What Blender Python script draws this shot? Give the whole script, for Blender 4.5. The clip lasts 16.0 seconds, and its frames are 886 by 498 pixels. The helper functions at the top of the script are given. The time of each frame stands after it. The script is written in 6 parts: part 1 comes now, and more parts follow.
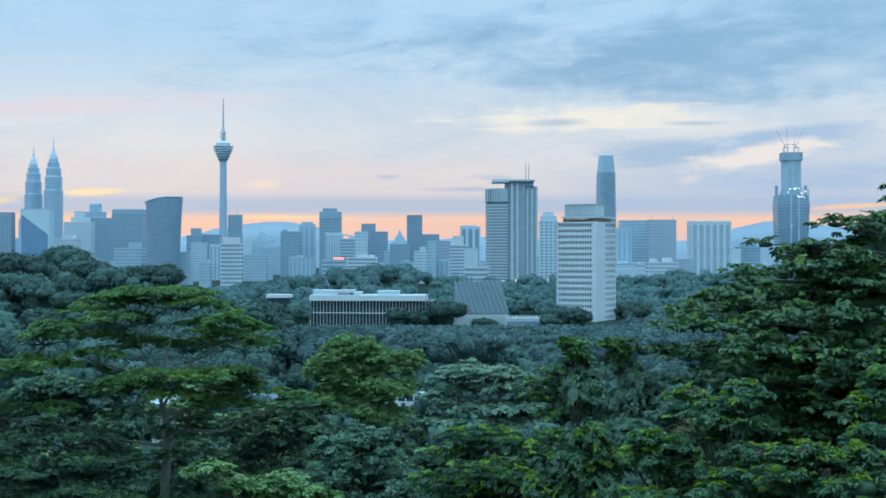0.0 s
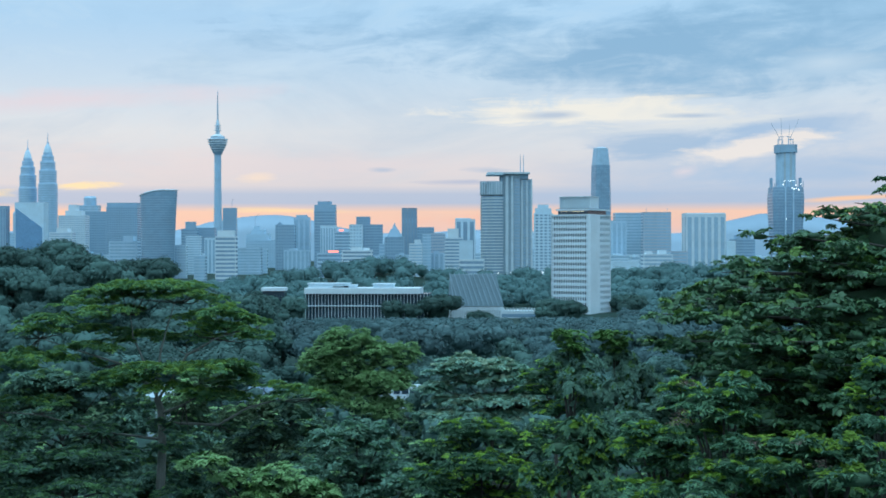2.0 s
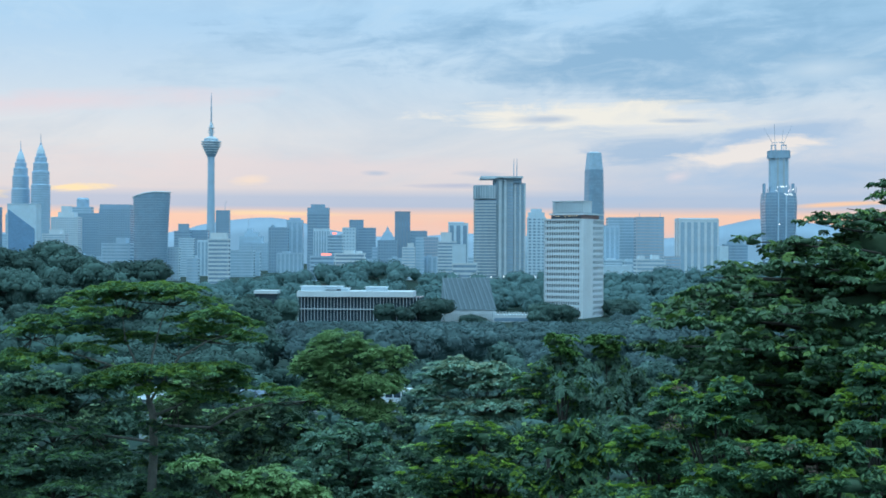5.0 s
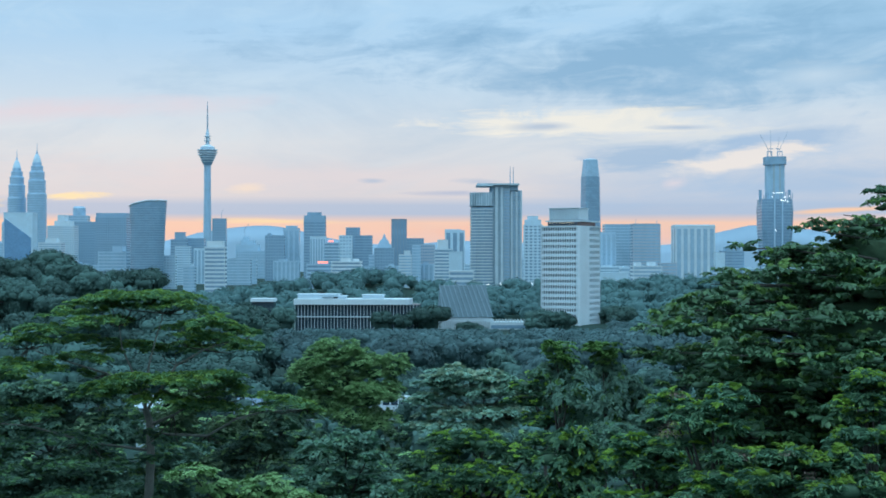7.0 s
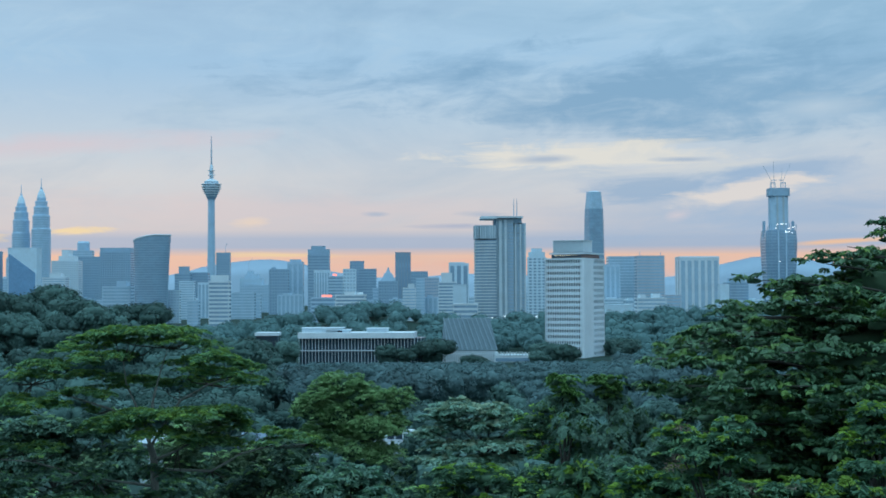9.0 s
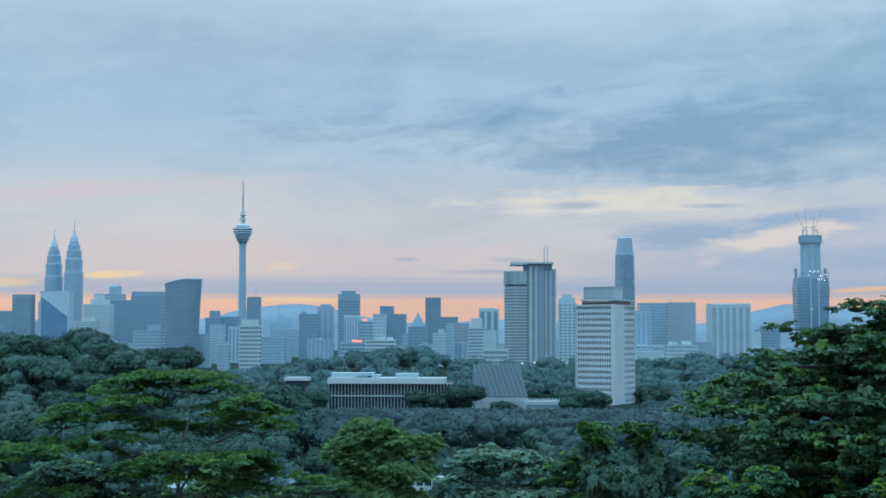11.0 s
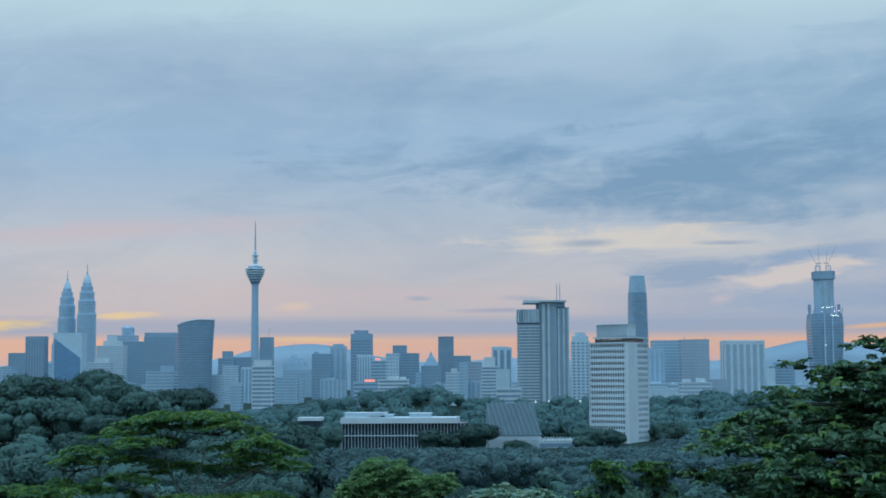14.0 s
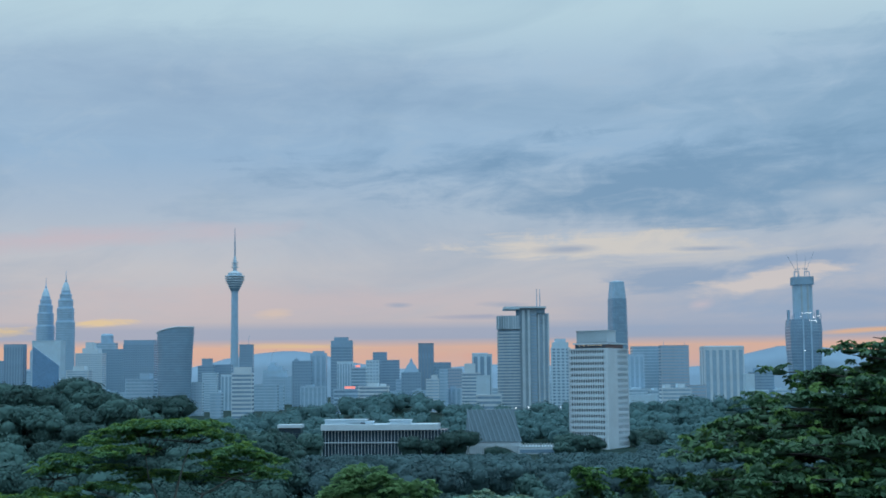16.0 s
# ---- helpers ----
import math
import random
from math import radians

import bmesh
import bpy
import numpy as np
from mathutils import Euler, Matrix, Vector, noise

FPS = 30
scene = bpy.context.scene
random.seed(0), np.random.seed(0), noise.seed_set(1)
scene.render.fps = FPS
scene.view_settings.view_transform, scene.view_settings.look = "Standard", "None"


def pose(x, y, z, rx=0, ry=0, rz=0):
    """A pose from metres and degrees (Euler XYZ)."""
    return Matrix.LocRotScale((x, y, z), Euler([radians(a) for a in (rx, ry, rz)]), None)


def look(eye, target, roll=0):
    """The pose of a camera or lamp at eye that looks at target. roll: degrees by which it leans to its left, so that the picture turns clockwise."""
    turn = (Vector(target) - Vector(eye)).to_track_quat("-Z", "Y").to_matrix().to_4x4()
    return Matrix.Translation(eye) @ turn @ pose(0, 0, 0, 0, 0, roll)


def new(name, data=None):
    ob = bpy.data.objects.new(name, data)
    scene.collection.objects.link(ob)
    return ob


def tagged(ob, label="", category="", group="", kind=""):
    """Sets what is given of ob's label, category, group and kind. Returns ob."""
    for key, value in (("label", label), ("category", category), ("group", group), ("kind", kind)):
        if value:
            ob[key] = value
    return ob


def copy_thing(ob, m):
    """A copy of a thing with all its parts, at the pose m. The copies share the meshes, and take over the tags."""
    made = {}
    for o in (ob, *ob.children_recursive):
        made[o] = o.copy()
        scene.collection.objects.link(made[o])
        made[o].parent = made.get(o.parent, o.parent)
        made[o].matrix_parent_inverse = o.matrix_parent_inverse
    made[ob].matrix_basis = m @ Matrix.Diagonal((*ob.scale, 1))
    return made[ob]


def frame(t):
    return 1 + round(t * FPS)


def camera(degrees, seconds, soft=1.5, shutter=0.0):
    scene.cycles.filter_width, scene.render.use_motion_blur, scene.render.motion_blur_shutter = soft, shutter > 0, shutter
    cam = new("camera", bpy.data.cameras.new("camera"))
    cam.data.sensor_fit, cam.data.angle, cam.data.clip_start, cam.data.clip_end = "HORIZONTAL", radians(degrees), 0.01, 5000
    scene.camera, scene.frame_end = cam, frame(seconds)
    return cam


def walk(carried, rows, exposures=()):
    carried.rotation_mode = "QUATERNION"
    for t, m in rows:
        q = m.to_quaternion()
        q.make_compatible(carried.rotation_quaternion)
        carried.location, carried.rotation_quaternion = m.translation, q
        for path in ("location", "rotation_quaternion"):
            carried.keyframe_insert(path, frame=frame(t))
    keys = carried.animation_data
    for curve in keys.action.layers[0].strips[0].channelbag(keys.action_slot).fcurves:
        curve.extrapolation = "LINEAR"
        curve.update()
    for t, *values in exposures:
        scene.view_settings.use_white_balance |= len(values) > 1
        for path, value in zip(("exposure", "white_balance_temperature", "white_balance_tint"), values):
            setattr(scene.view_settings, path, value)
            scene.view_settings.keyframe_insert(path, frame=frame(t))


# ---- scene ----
# The camera is held on a terrace above the trees; it tilts up and rises by a hand's width.
cam = camera(34.5, 16.0, soft=1.7)
EYE = 48.0
# seconds, yaw, pitch, roll, rise
ROWS = [
    (0, 0, 0.2, 0, 0),
    (0.5, 0.032, 0.068, -0.023, 0),
    (1, -0.089, -0.004, -0.009, 0),
    (1.5, -0.126, -0.019, 0.15, 0),
    (2, -0.204, -0.089, 0.116, 0),
    (2.5, -0.314, -0.22, -0.011, 0),
    (3, -0.263, -0.212, -0.031, 0),
    (3.5, -0.26, -0.029, -0.265, 0),
    (4, -0.327, 0.044, -0.308, 0),
    (6.5, -0.677, 0.081, -0.064, 0.002),
    (7, -0.62, 0.355, -0.009, 0.006),
    (7.5, -0.588, 0.758, 0.087, 0.014),
    (8, -0.679, 1.095, 0.115, 0.023),
    (8.5, -0.651, 1.325, 0.208, 0.035),
    (9, -0.458, 1.681, 0.281, 0.047),
    (9.5, -0.137, 2.107, 0.222, 0.061),
    (10, 0.315, 2.662, 0.105, 0.075),
    (12.5, 1.043, 4.475, -0.043, 0.136),
    (13, 1.355, 4.809, 0.125, 0.144),
    (13.5, 1.604, 4.915, 0.405, 0.148),
    (14, 1.265, 5.069, 0.339, 0.15),
    (14.5, 1.008, 5.095, 0.142, 0.15),
    (15, 0.747, 5.052, 0.119, 0.15),
    (15.5, 0.609, 5.108, 0.343, 0.15),
    (16, 0.475, 5.325, 0.54, 0.15),
]
EXPOSURES = [(0.0, 0.0, 6250, 5), (4.0, 0.0, 6250, 5), (7.5, -0.03, 6250, 5), (8.0, -0.13, 6250, 5), (10.0, -0.26, 6200, 5), (12.5, -0.42, 6200, 8), (16.0, -0.54, 6200, 9)]
walk(cam, [(t, pose(0, 0, EYE + rise, 90 + pitch, roll, yaw)) for t, yaw, pitch, roll, rise in ROWS], EXPOSURES)

# ---- sky and sun ----
world = bpy.data.worlds.new("dawn_sky")
scene.world = world
world.use_nodes = True
wn, wl = world.node_tree.nodes, world.node_tree.links
wn.clear()


def srgb(r, g, b):
    return tuple(((c / 255 + 0.055) / 1.055) ** 2.4 if c > 10 else c / 255 / 12.92 for c in (r, g, b)) + (1.0,)


def wmath(op, a, b=None, clamp=False):
    n = wn.new("ShaderNodeMath")
    n.operation, n.use_clamp = op, clamp
    for i, v in enumerate((a, b)):
        if v is None:
            continue
        if isinstance(v, (int, float)):
            n.inputs[i].default_value = v
        else:
            wl.new(v, n.inputs[i])
    return n.outputs[0]


def wmix(fac, a, b, blend="MIX"):
    n = wn.new("ShaderNodeMixRGB")
    n.blend_type = blend
    for i, v in enumerate((fac, a, b)):
        if isinstance(v, (int, float, tuple)):
            n.inputs[i].default_value = v
        else:
            wl.new(v, n.inputs[i])
    return n.outputs[0]


def wramp(value, stops, interpolation="LINEAR"):
    n = wn.new("ShaderNodeValToRGB")
    n.color_ramp.interpolation = interpolation
    for i, (p, c) in enumerate(stops):
        e = n.color_ramp.elements[i] if i < 2 else n.color_ramp.elements.new(p)
        e.position, e.color = p, c
    wl.new(value, n.inputs[0])
    return n.outputs[0]


def wnoise(u, v, scale, detail=6.0, rough=0.55, distortion=0.0, offset=0.0):
    c = wn.new("ShaderNodeCombineXYZ")
    wl.new(u, c.inputs[0])
    wl.new(v, c.inputs[1])
    c.inputs[2].default_value = offset
    n = wn.new("ShaderNodeTexNoise")
    n.inputs["Scale"].default_value, n.inputs["Detail"].default_value = scale, detail
    n.inputs["Roughness"].default_value, n.inputs["Distortion"].default_value = rough, distortion
    wl.new(c.outputs[0], n.inputs["Vector"])
    return n.outputs[0]


def grey(v):
    return (v, v, v, 1.0)


coord = wn.new("ShaderNodeTexCoord")
split = wn.new("ShaderNodeSeparateXYZ")
wl.new(coord.outputs["Generated"], split.inputs[0])
dx, dy, dz = split.outputs
azimuth = wmath("MULTIPLY", wmath("ARCTAN2", dx, dy), 57.2958)      # degrees from the middle of the city
elevation = wmath("MULTIPLY", wmath("ARCSINE", dz), 57.2958)        # degrees above the horizon
# clear gradient from the glow at the horizon to the bright cloud deck overhead
el_n = wmath("DIVIDE", elevation, 90.0, True)


def el(d):
    return d / 90.0


base = wramp(el_n, [(el(0.0), srgb(190, 204, 224)), (el(0.6), srgb(240, 200, 190)), (el(0.95), srgb(251, 201, 180)), (el(1.49), srgb(250, 205, 182)), (el(1.57), srgb(184, 194, 216)),
                    (el(2.28), srgb(188, 197, 218)), (el(2.44), srgb(222, 213, 217)), (el(4.6), srgb(224, 224, 229)), (el(6.8), srgb(198, 217, 236)), (el(9.0), srgb(176, 210, 240)),
                    (el(12.6), srgb(196, 224, 246)), (el(14.6), srgb(216, 244, 255)), (el(35), (0.74, 1.09, 1.40, 1)), (el(80), (0.9, 1.35, 1.8, 1))])
# wind-drawn texture, flattened towards the horizon
u_deck = wmath("MULTIPLY", wmath("ADD", azimuth, wmath("MULTIPLY", elevation, -0.25)), 0.085)
v_deck = wmath("MULTIPLY", wmath("SUBTRACT", wmath("POWER", wmath("MAXIMUM", elevation, 0.0), 0.75), wmath("MULTIPLY", azimuth, 0.012)), 0.5)
n_big = wnoise(u_deck, v_deck, 1.0, 8, 0.58, 0.9, 3.1)
n_fine = wnoise(u_deck, v_deck, 3.4, 8, 0.62, 0.7, 8.4)
n_streak = wnoise(u_deck, wmath("MULTIPLY", v_deck, 3.0), 1.3, 8, 0.6, 0.5, 1.7)


def patch(az0, el0, raz, rel, tilt=0.0, ragged=0.9, power=1.0):
    """A soft oval of cloud around a direction, with a ragged edge."""
    da = wmath("SUBTRACT", azimuth, az0)
    de = wmath("SUBTRACT", wmath("SUBTRACT", elevation, el0), wmath("MULTIPLY", da, tilt))
    r = wmath("SQRT", wmath("ADD", wmath("POWER", wmath("ABSOLUTE", wmath("DIVIDE", da, raz)), 2.0), wmath("POWER", wmath("ABSOLUTE", wmath("DIVIDE", de, rel)), 2.0)))
    n = wmath("MULTIPLY", wmath("SUBTRACT", wmath("ADD", wmath("MULTIPLY", n_streak, 0.5), wmath("MULTIPLY", n_fine, 0.5)), 0.5), ragged * 5)
    return wmath("MULTIPLY", wmath("SUBTRACT", 1.05, wmath("ADD", r, n)), power, True)


sky = base
# thin high veil with darker and lighter streaks, stronger away from the horizon
high = wramp(el_n, [(el(2.5), grey(0.12)), (el(7.0), grey(0.6)), (el(12.0), grey(0.45)), (el(14.5), grey(0.2)), (el(40.0), grey(0.2))])
sky = wmix(wmath("MULTIPLY", wramp(n_big, [(0.44, grey(0)), (0.68, grey(1))]), high), sky, srgb(146, 184, 216))
sky = wmix(wmath("MULTIPLY", wramp(n_fine, [(0.50, grey(0)), (0.75, grey(1))]), wmath("MULTIPLY", high, 0.55)), sky, srgb(212, 228, 240))
MAUVE = srgb(176, 192, 216)


def cloud(az0, el0, raz, rel, colour, amount, tilt=0.0, ragged=0.9, power=1.2):
    global sky
    sky = wmix(wmath("MULTIPLY", patch(az0, el0, raz, rel, tilt, ragged, power), amount), sky, colour)


cloud(-10, 11.6, 15, 2.4, srgb(152, 184, 218), 0.52, 0.0, 0.5, 0.9)     # blue-grey bank, upper sky
cloud(16, 11.0, 9, 2.6, srgb(152, 190, 220), 0.7, 0.1, 0.9, 0.9)
cloud(7.5, 7.9, 11, 1.7, srgb(136, 176, 210), 0.8, -0.05, 1.0, 1.15)   # long slate bank over the middle of the city
cloud(14, 7.6, 7, 1.9, srgb(146, 184, 216), 0.7, 0.0, 0.8, 1.0)
cloud(8.6, 5.15, 7.5, 0.62, srgb(246, 238, 228), 0.9, -0.06, 1.2, 1.6)  # pale torn strip under it
cloud(4.6, 5.25, 1.4, 0.2, MAUVE, 0.8, 0.02, 0.5)
cloud(10.2, 5.15, 1.6, 0.14, MAUVE, 0.8, 0.0, 0.5)
cloud(15.2, 7.1, 2.2, 0.6, srgb(216, 228, 240), 0.75, 0.05, 1.0, 0.9)
cloud(14, 4.3, 9, 1.3, srgb(172, 198, 228), 0.7, 0.0, 0.5, 0.9)
cloud(13, 2.8, 11, 1.3, srgb(170, 196, 226), 0.85, 0.0, 0.35, 1.0)         # blue-grey haze bank
cloud(8.8, 4.0, 2.6, 0.6, srgb(164, 189, 218), 0.75, 0.08, 1.1, 1.3)       # mauve bank beside the slender tower
cloud(14.2, 4.6, 3.2, 0.5, srgb(168, 192, 222), 0.8, 0.10, 0.8)
cloud(12.2, 3.7, 3.0, 0.4, srgb(244, 232, 226), 0.9, 0.14, 1.2, 1.6)
cloud(9.8, 2.95, 0.7, 0.3, srgb(226, 216, 224), 0.8, 0.2, 0.9, 1.3)
cloud(15.0, 2.9, 4.5, 0.8, srgb(178, 196, 222), 0.6, 0.0, 0.6)
cloud(-15.0, 5.7, 9, 0.5, srgb(232, 212, 220), 0.6, 0.07, 0.5)         # pink streak
cloud(-6.5, 3.3, 12, 0.7, srgb(232, 216, 218), 0.6, -0.02, 0.6)
cloud(2.2, 3.05, 1.4, 0.16, MAUVE, 0.7, -0.03, 0.7)
cloud(0.8, 2.6, 2.6, 0.16, srgb(182, 190, 214), 0.8, 0.0, 0.7)
cloud(-2.2, 3.08, 0.6, 0.12, MAUVE, 0.7, 0.0, 0.5)
cloud(-7.2, 2.75, 0.7, 0.2, srgb(248, 224, 206), 0.7, 0.1, 1.0, 0.9)
cloud(-13.9, 2.42, 1.7, 0.2, srgb(255, 228, 186), 1.0, 0.03, 1.2, 2.0)  # golden gaps near the twin towers
cloud(-18.8, 2.08, 2.2, 0.26, srgb(255, 226, 172), 0.95, 0.02, 0.9, 1.4)
cloud(-6.0, 1.46, 3.2, 0.14, srgb(255, 222, 176), 0.85, -0.01, 0.5, 1.2)
cloud(4.0, 1.05, 5.0, 0.3, srgb(250, 190, 172), 0.6, 0.0, 0.7, 1.0)
cloud(-14.5, 1.2, 5.0, 0.25, srgb(255, 206, 178), 0.6, 0.0, 0.7, 1.0)
cloud(16.2, 1.85, 2.4, 0.13, srgb(255, 206, 170), 0.9, 0.05, 0.4, 1.6)
clear = wn.new("ShaderNodeTexSky")
clear.sky_type, clear.sun_disc = "NISHITA", False
clear.sun_elevation, clear.sun_rotation = radians(3.0), radians(-14.0)
sky = wmix(1.0, sky, wmix(1.0, clear.outputs[0], grey(0.0015), "MULTIPLY"), "ADD")
background = wn.new("ShaderNodeBackground")
wl.new(sky, background.inputs[0])
background.inputs[1].default_value = 1.0
wl.new(background.outputs[0], wn.new("ShaderNodeOutputWorld").inputs[0])

sun = new("sun", bpy.data.lights.new("sun", "SUN"))
sun.data.energy, sun.data.angle, sun.data.color = 1.2, radians(35), (0.74, 0.94, 1.0)
sun.matrix_world = look((0, 0, 0), (0.12, 0.30, -0.95))


# ---- materials ----
def principled(name):
    m = bpy.data.materials.new(name)
    m.use_nodes = True
    return m, m.node_tree.nodes, m.node_tree.links, m.node_tree.nodes["Principled BSDF"]


def tint(c, k):
    return (min(1, c[0] * k), min(1, c[1] * k), min(1, c[2] * k), 1.0)


def two_scale(nodes, links, colour, big, small, spread, coords="Object"):
    """Colour varied by broad stains and by fine grain, in metres. Returns the colour and the grain."""
    tc = nodes.new("ShaderNodeTexCoord")
    stain, grain = nodes.new("ShaderNodeTexNoise"), nodes.new("ShaderNodeTexNoise")
    stain.inputs["Scale"].default_value, grain.inputs["Scale"].default_value = 1 / big, 1 / small
    stain.inputs["Detail"].default_value = grain.inputs["Detail"].default_value = 5
    for n in (stain, grain):
        links.new(tc.outputs[coords], n.inputs["Vector"])
    add = nodes.new("ShaderNodeMath")
    add.operation = "ADD"
    links.new(stain.outputs[0], add.inputs[0])
    links.new(grain.outputs[0], add.inputs[1])
    half = nodes.new("ShaderNodeMath")
    half.operation = "MULTIPLY"
    half.inputs[1].default_value = 0.5
    links.new(add.outputs[0], half.inputs[0])
    ramp = nodes.new("ShaderNodeValToRGB")
    ramp.color_ramp.elements[0].position, ramp.color_ramp.elements[1].position = 0.3, 0.7
    ramp.color_ramp.elements[0].color, ramp.color_ramp.elements[1].color = tint(colour, 1 - spread), tint(colour, 1 + spread)
    links.new(half.outputs[0], ramp.inputs[0])
    return ramp.outputs[0], grain.outputs[0]


def plaster(name, colour, rough=0.85, spread=0.14, big=14.0, small=0.9, bump=0.15):
    m, n, l, b = principled(name)
    c, g = two_scale(n, l, colour, big, small, spread)
    l.new(c, b.inputs["Base Color"])
    b.inputs["Roughness"].default_value = rough
    if bump:
        bp = n.new("ShaderNodeBump")
        bp.inputs["Strength"].default_value, bp.inputs["Distance"].default_value = bump, 0.05
        l.new(g, bp.inputs["Height"])
        l.new(bp.outputs[0], b.inputs["Normal"])
    return m


def glazing(name, colour, rough=0.25, spread=0.18):
    """Coated window glass seen from outside: body colour and a sheen."""
    m, n, l, b = principled(name)
    c, g = two_scale(n, l, colour, 20.0, 3.5, spread)
    l.new(c, b.inputs["Base Color"])
    b.inputs["Roughness"].default_value = rough
    b.inputs["IOR"].default_value = 1.5
    return m


def lamp_glow(name, colour, strength):
    m, n, l, b = principled(name)
    b.inputs["Base Color"].default_value = (*colour, 1)
    b.inputs["Emission Color"].default_value = (*colour, 1)
    b.inputs["Emission Strength"].default_value = strength
    return m


def foliage(name, colour, young, translucency=0.25, rough=0.55, vary_leaf=0.4, gloss=0.06):
    """Leaves: each one a little different, some young and light, with light passing through."""
    m, n, l, b = principled(name)
    geo, info = n.new("ShaderNodeNewGeometry"), n.new("ShaderNodeObjectInfo")
    ramp = n.new("ShaderNodeValToRGB")
    ramp.color_ramp.elements[0].position, ramp.color_ramp.elements[0].color = 0.0, tint(colour, 0.75)
    ramp.color_ramp.elements[1].position, ramp.color_ramp.elements[1].color = 1.0, (*young, 1)
    e = ramp.color_ramp.elements.new(0.6)
    e.color = (*colour, 1)
    tc, patchy = n.new("ShaderNodeTexCoord"), n.new("ShaderNodeTexNoise")
    patchy.inputs["Scale"].default_value, patchy.inputs["Detail"].default_value = 0.35, 3
    l.new(tc.outputs["Object"], patchy.inputs["Vector"])
    mixer = n.new("ShaderNodeMath")
    mixer.operation = "MULTIPLY_ADD"
    l.new(patchy.outputs[0], mixer.inputs[0])
    mixer.inputs[1].default_value = 0.9
    rnd = n.new("ShaderNodeMath")
    rnd.operation = "MULTIPLY_ADD"
    l.new(geo.outputs["Random Per Island"], rnd.inputs[0])
    rnd.inputs[1].default_value, rnd.inputs[2].default_value = vary_leaf, -0.3 * vary_leaf
    l.new(rnd.outputs[0], mixer.inputs[2])
    l.new(mixer.outputs[0], ramp.inputs[0])
    hue = n.new("ShaderNodeHueSaturation")
    vary = n.new("ShaderNodeMapRange")
    vary.inputs["To Min"].default_value, vary.inputs["To Max"].default_value = 0.70, 1.30
    l.new(info.outputs["Random"], vary.inputs[0])
    l.new(vary.outputs[0], hue.inputs["Value"])
    l.new(ramp.outputs[0], hue.inputs["Color"])
    l.new(hue.outputs[0], b.inputs["Base Color"])
    b.inputs["Roughness"].default_value = rough
    b.inputs["Specular IOR Level"].default_value = gloss
    if translucency:
        tr, mx = n.new("ShaderNodeBsdfTranslucent"), n.new("ShaderNodeMixShader")
        l.new(hue.outputs[0], tr.inputs[0])
        mx.inputs[0].default_value = translucency
        l.new(b.outputs[0], mx.inputs[1])
        l.new(tr.outputs[0], mx.inputs[2])
        l.new(mx.outputs[0], n["Material Output"].inputs[0])
    return m


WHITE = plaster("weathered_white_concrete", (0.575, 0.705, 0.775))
# pale concrete: lightened and blued in its colour for distance haze
PALE_CONCRETE = plaster("hazed_pale_concrete", (0.526, 0.655, 0.728))
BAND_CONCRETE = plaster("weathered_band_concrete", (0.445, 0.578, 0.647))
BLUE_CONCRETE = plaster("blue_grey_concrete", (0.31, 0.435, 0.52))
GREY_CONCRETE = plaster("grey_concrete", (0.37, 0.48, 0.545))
# city claddings: distance haze is mixed into these base colours, paler and bluer
BLUE_GREY = plaster("hazed_blue_grey_cladding", (0.370, 0.549, 0.683))
SLATE_WALL = plaster("hazed_slate_cladding", (0.258, 0.403, 0.526))
DUSK_WALL = plaster("hazed_dark_slate_cladding", (0.213, 0.314, 0.403))
MAUVE_WALL = plaster("hazed_mauve_grey_cladding", (0.370, 0.459, 0.549))
PALE_BLUE = plaster("hazed_pale_blue_cladding", (0.482, 0.661, 0.773))
STEEL = plaster("hazed_steel_cladding", (0.325, 0.515, 0.672), rough=0.45)
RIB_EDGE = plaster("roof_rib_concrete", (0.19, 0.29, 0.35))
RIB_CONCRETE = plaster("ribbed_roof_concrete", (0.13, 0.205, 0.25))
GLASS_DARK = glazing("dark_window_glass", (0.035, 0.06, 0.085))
# city glass: haze in the colour brings windows close to their walls
GLASS_MID = glazing("hazed_blue_window_glass", (0.202, 0.336, 0.459))
GLASS_FAR = glazing("hazed_window_glass", (0.302, 0.470, 0.605))
GLASS_BLUE = glazing("hazed_blue_curtain_glass", (0.14, 0.30, 0.48))
GLASS_SLATE = glazing("hazed_slate_curtain_glass", (0.190, 0.336, 0.459))
RED_SIGN = lamp_glow("red_sign_glow", (1.0, 0.25, 0.18), 1.4)
WHITE_LAMP = lamp_glow("white_lamp_glow", (1.0, 0.97, 0.9), 4.0)
WARM_LAMP = lamp_glow("warm_lamp_glow", (1.0, 0.85, 0.55), 1.6)
ROOF_BLUE = plaster("blue_metal_roof", (0.12, 0.20, 0.28), rough=0.5)
ASPHALT = plaster("asphalt", (0.055, 0.06, 0.065), big=8)
GROUND = plaster("forest_floor", (0.025, 0.052, 0.045), spread=0.5, big=40, small=2.5)
# the blue of the far hills is air haze put into the base colour
HILLS = plaster("hazed_wooded_hill", (0.26, 0.375, 0.475), spread=0.08, big=600, small=90, bump=0)
GROUND.node_tree.nodes["Principled BSDF"].inputs["Specular IOR Level"].default_value = 0.05
BARK = plaster("grey_bark", (0.17, 0.19, 0.18), spread=0.35, big=1.2, small=0.12, bump=0.5)
DARK_BARK = plaster("dark_bark", (0.05, 0.05, 0.045), spread=0.3, big=1.2, small=0.12)
# darker than the leaves: the shade inside the crowns, put into colour
INNER_SHADE = plaster("inner_foliage_shade", (0.034, 0.085, 0.046), spread=0.3, big=1.5, small=0.2, bump=0.3)
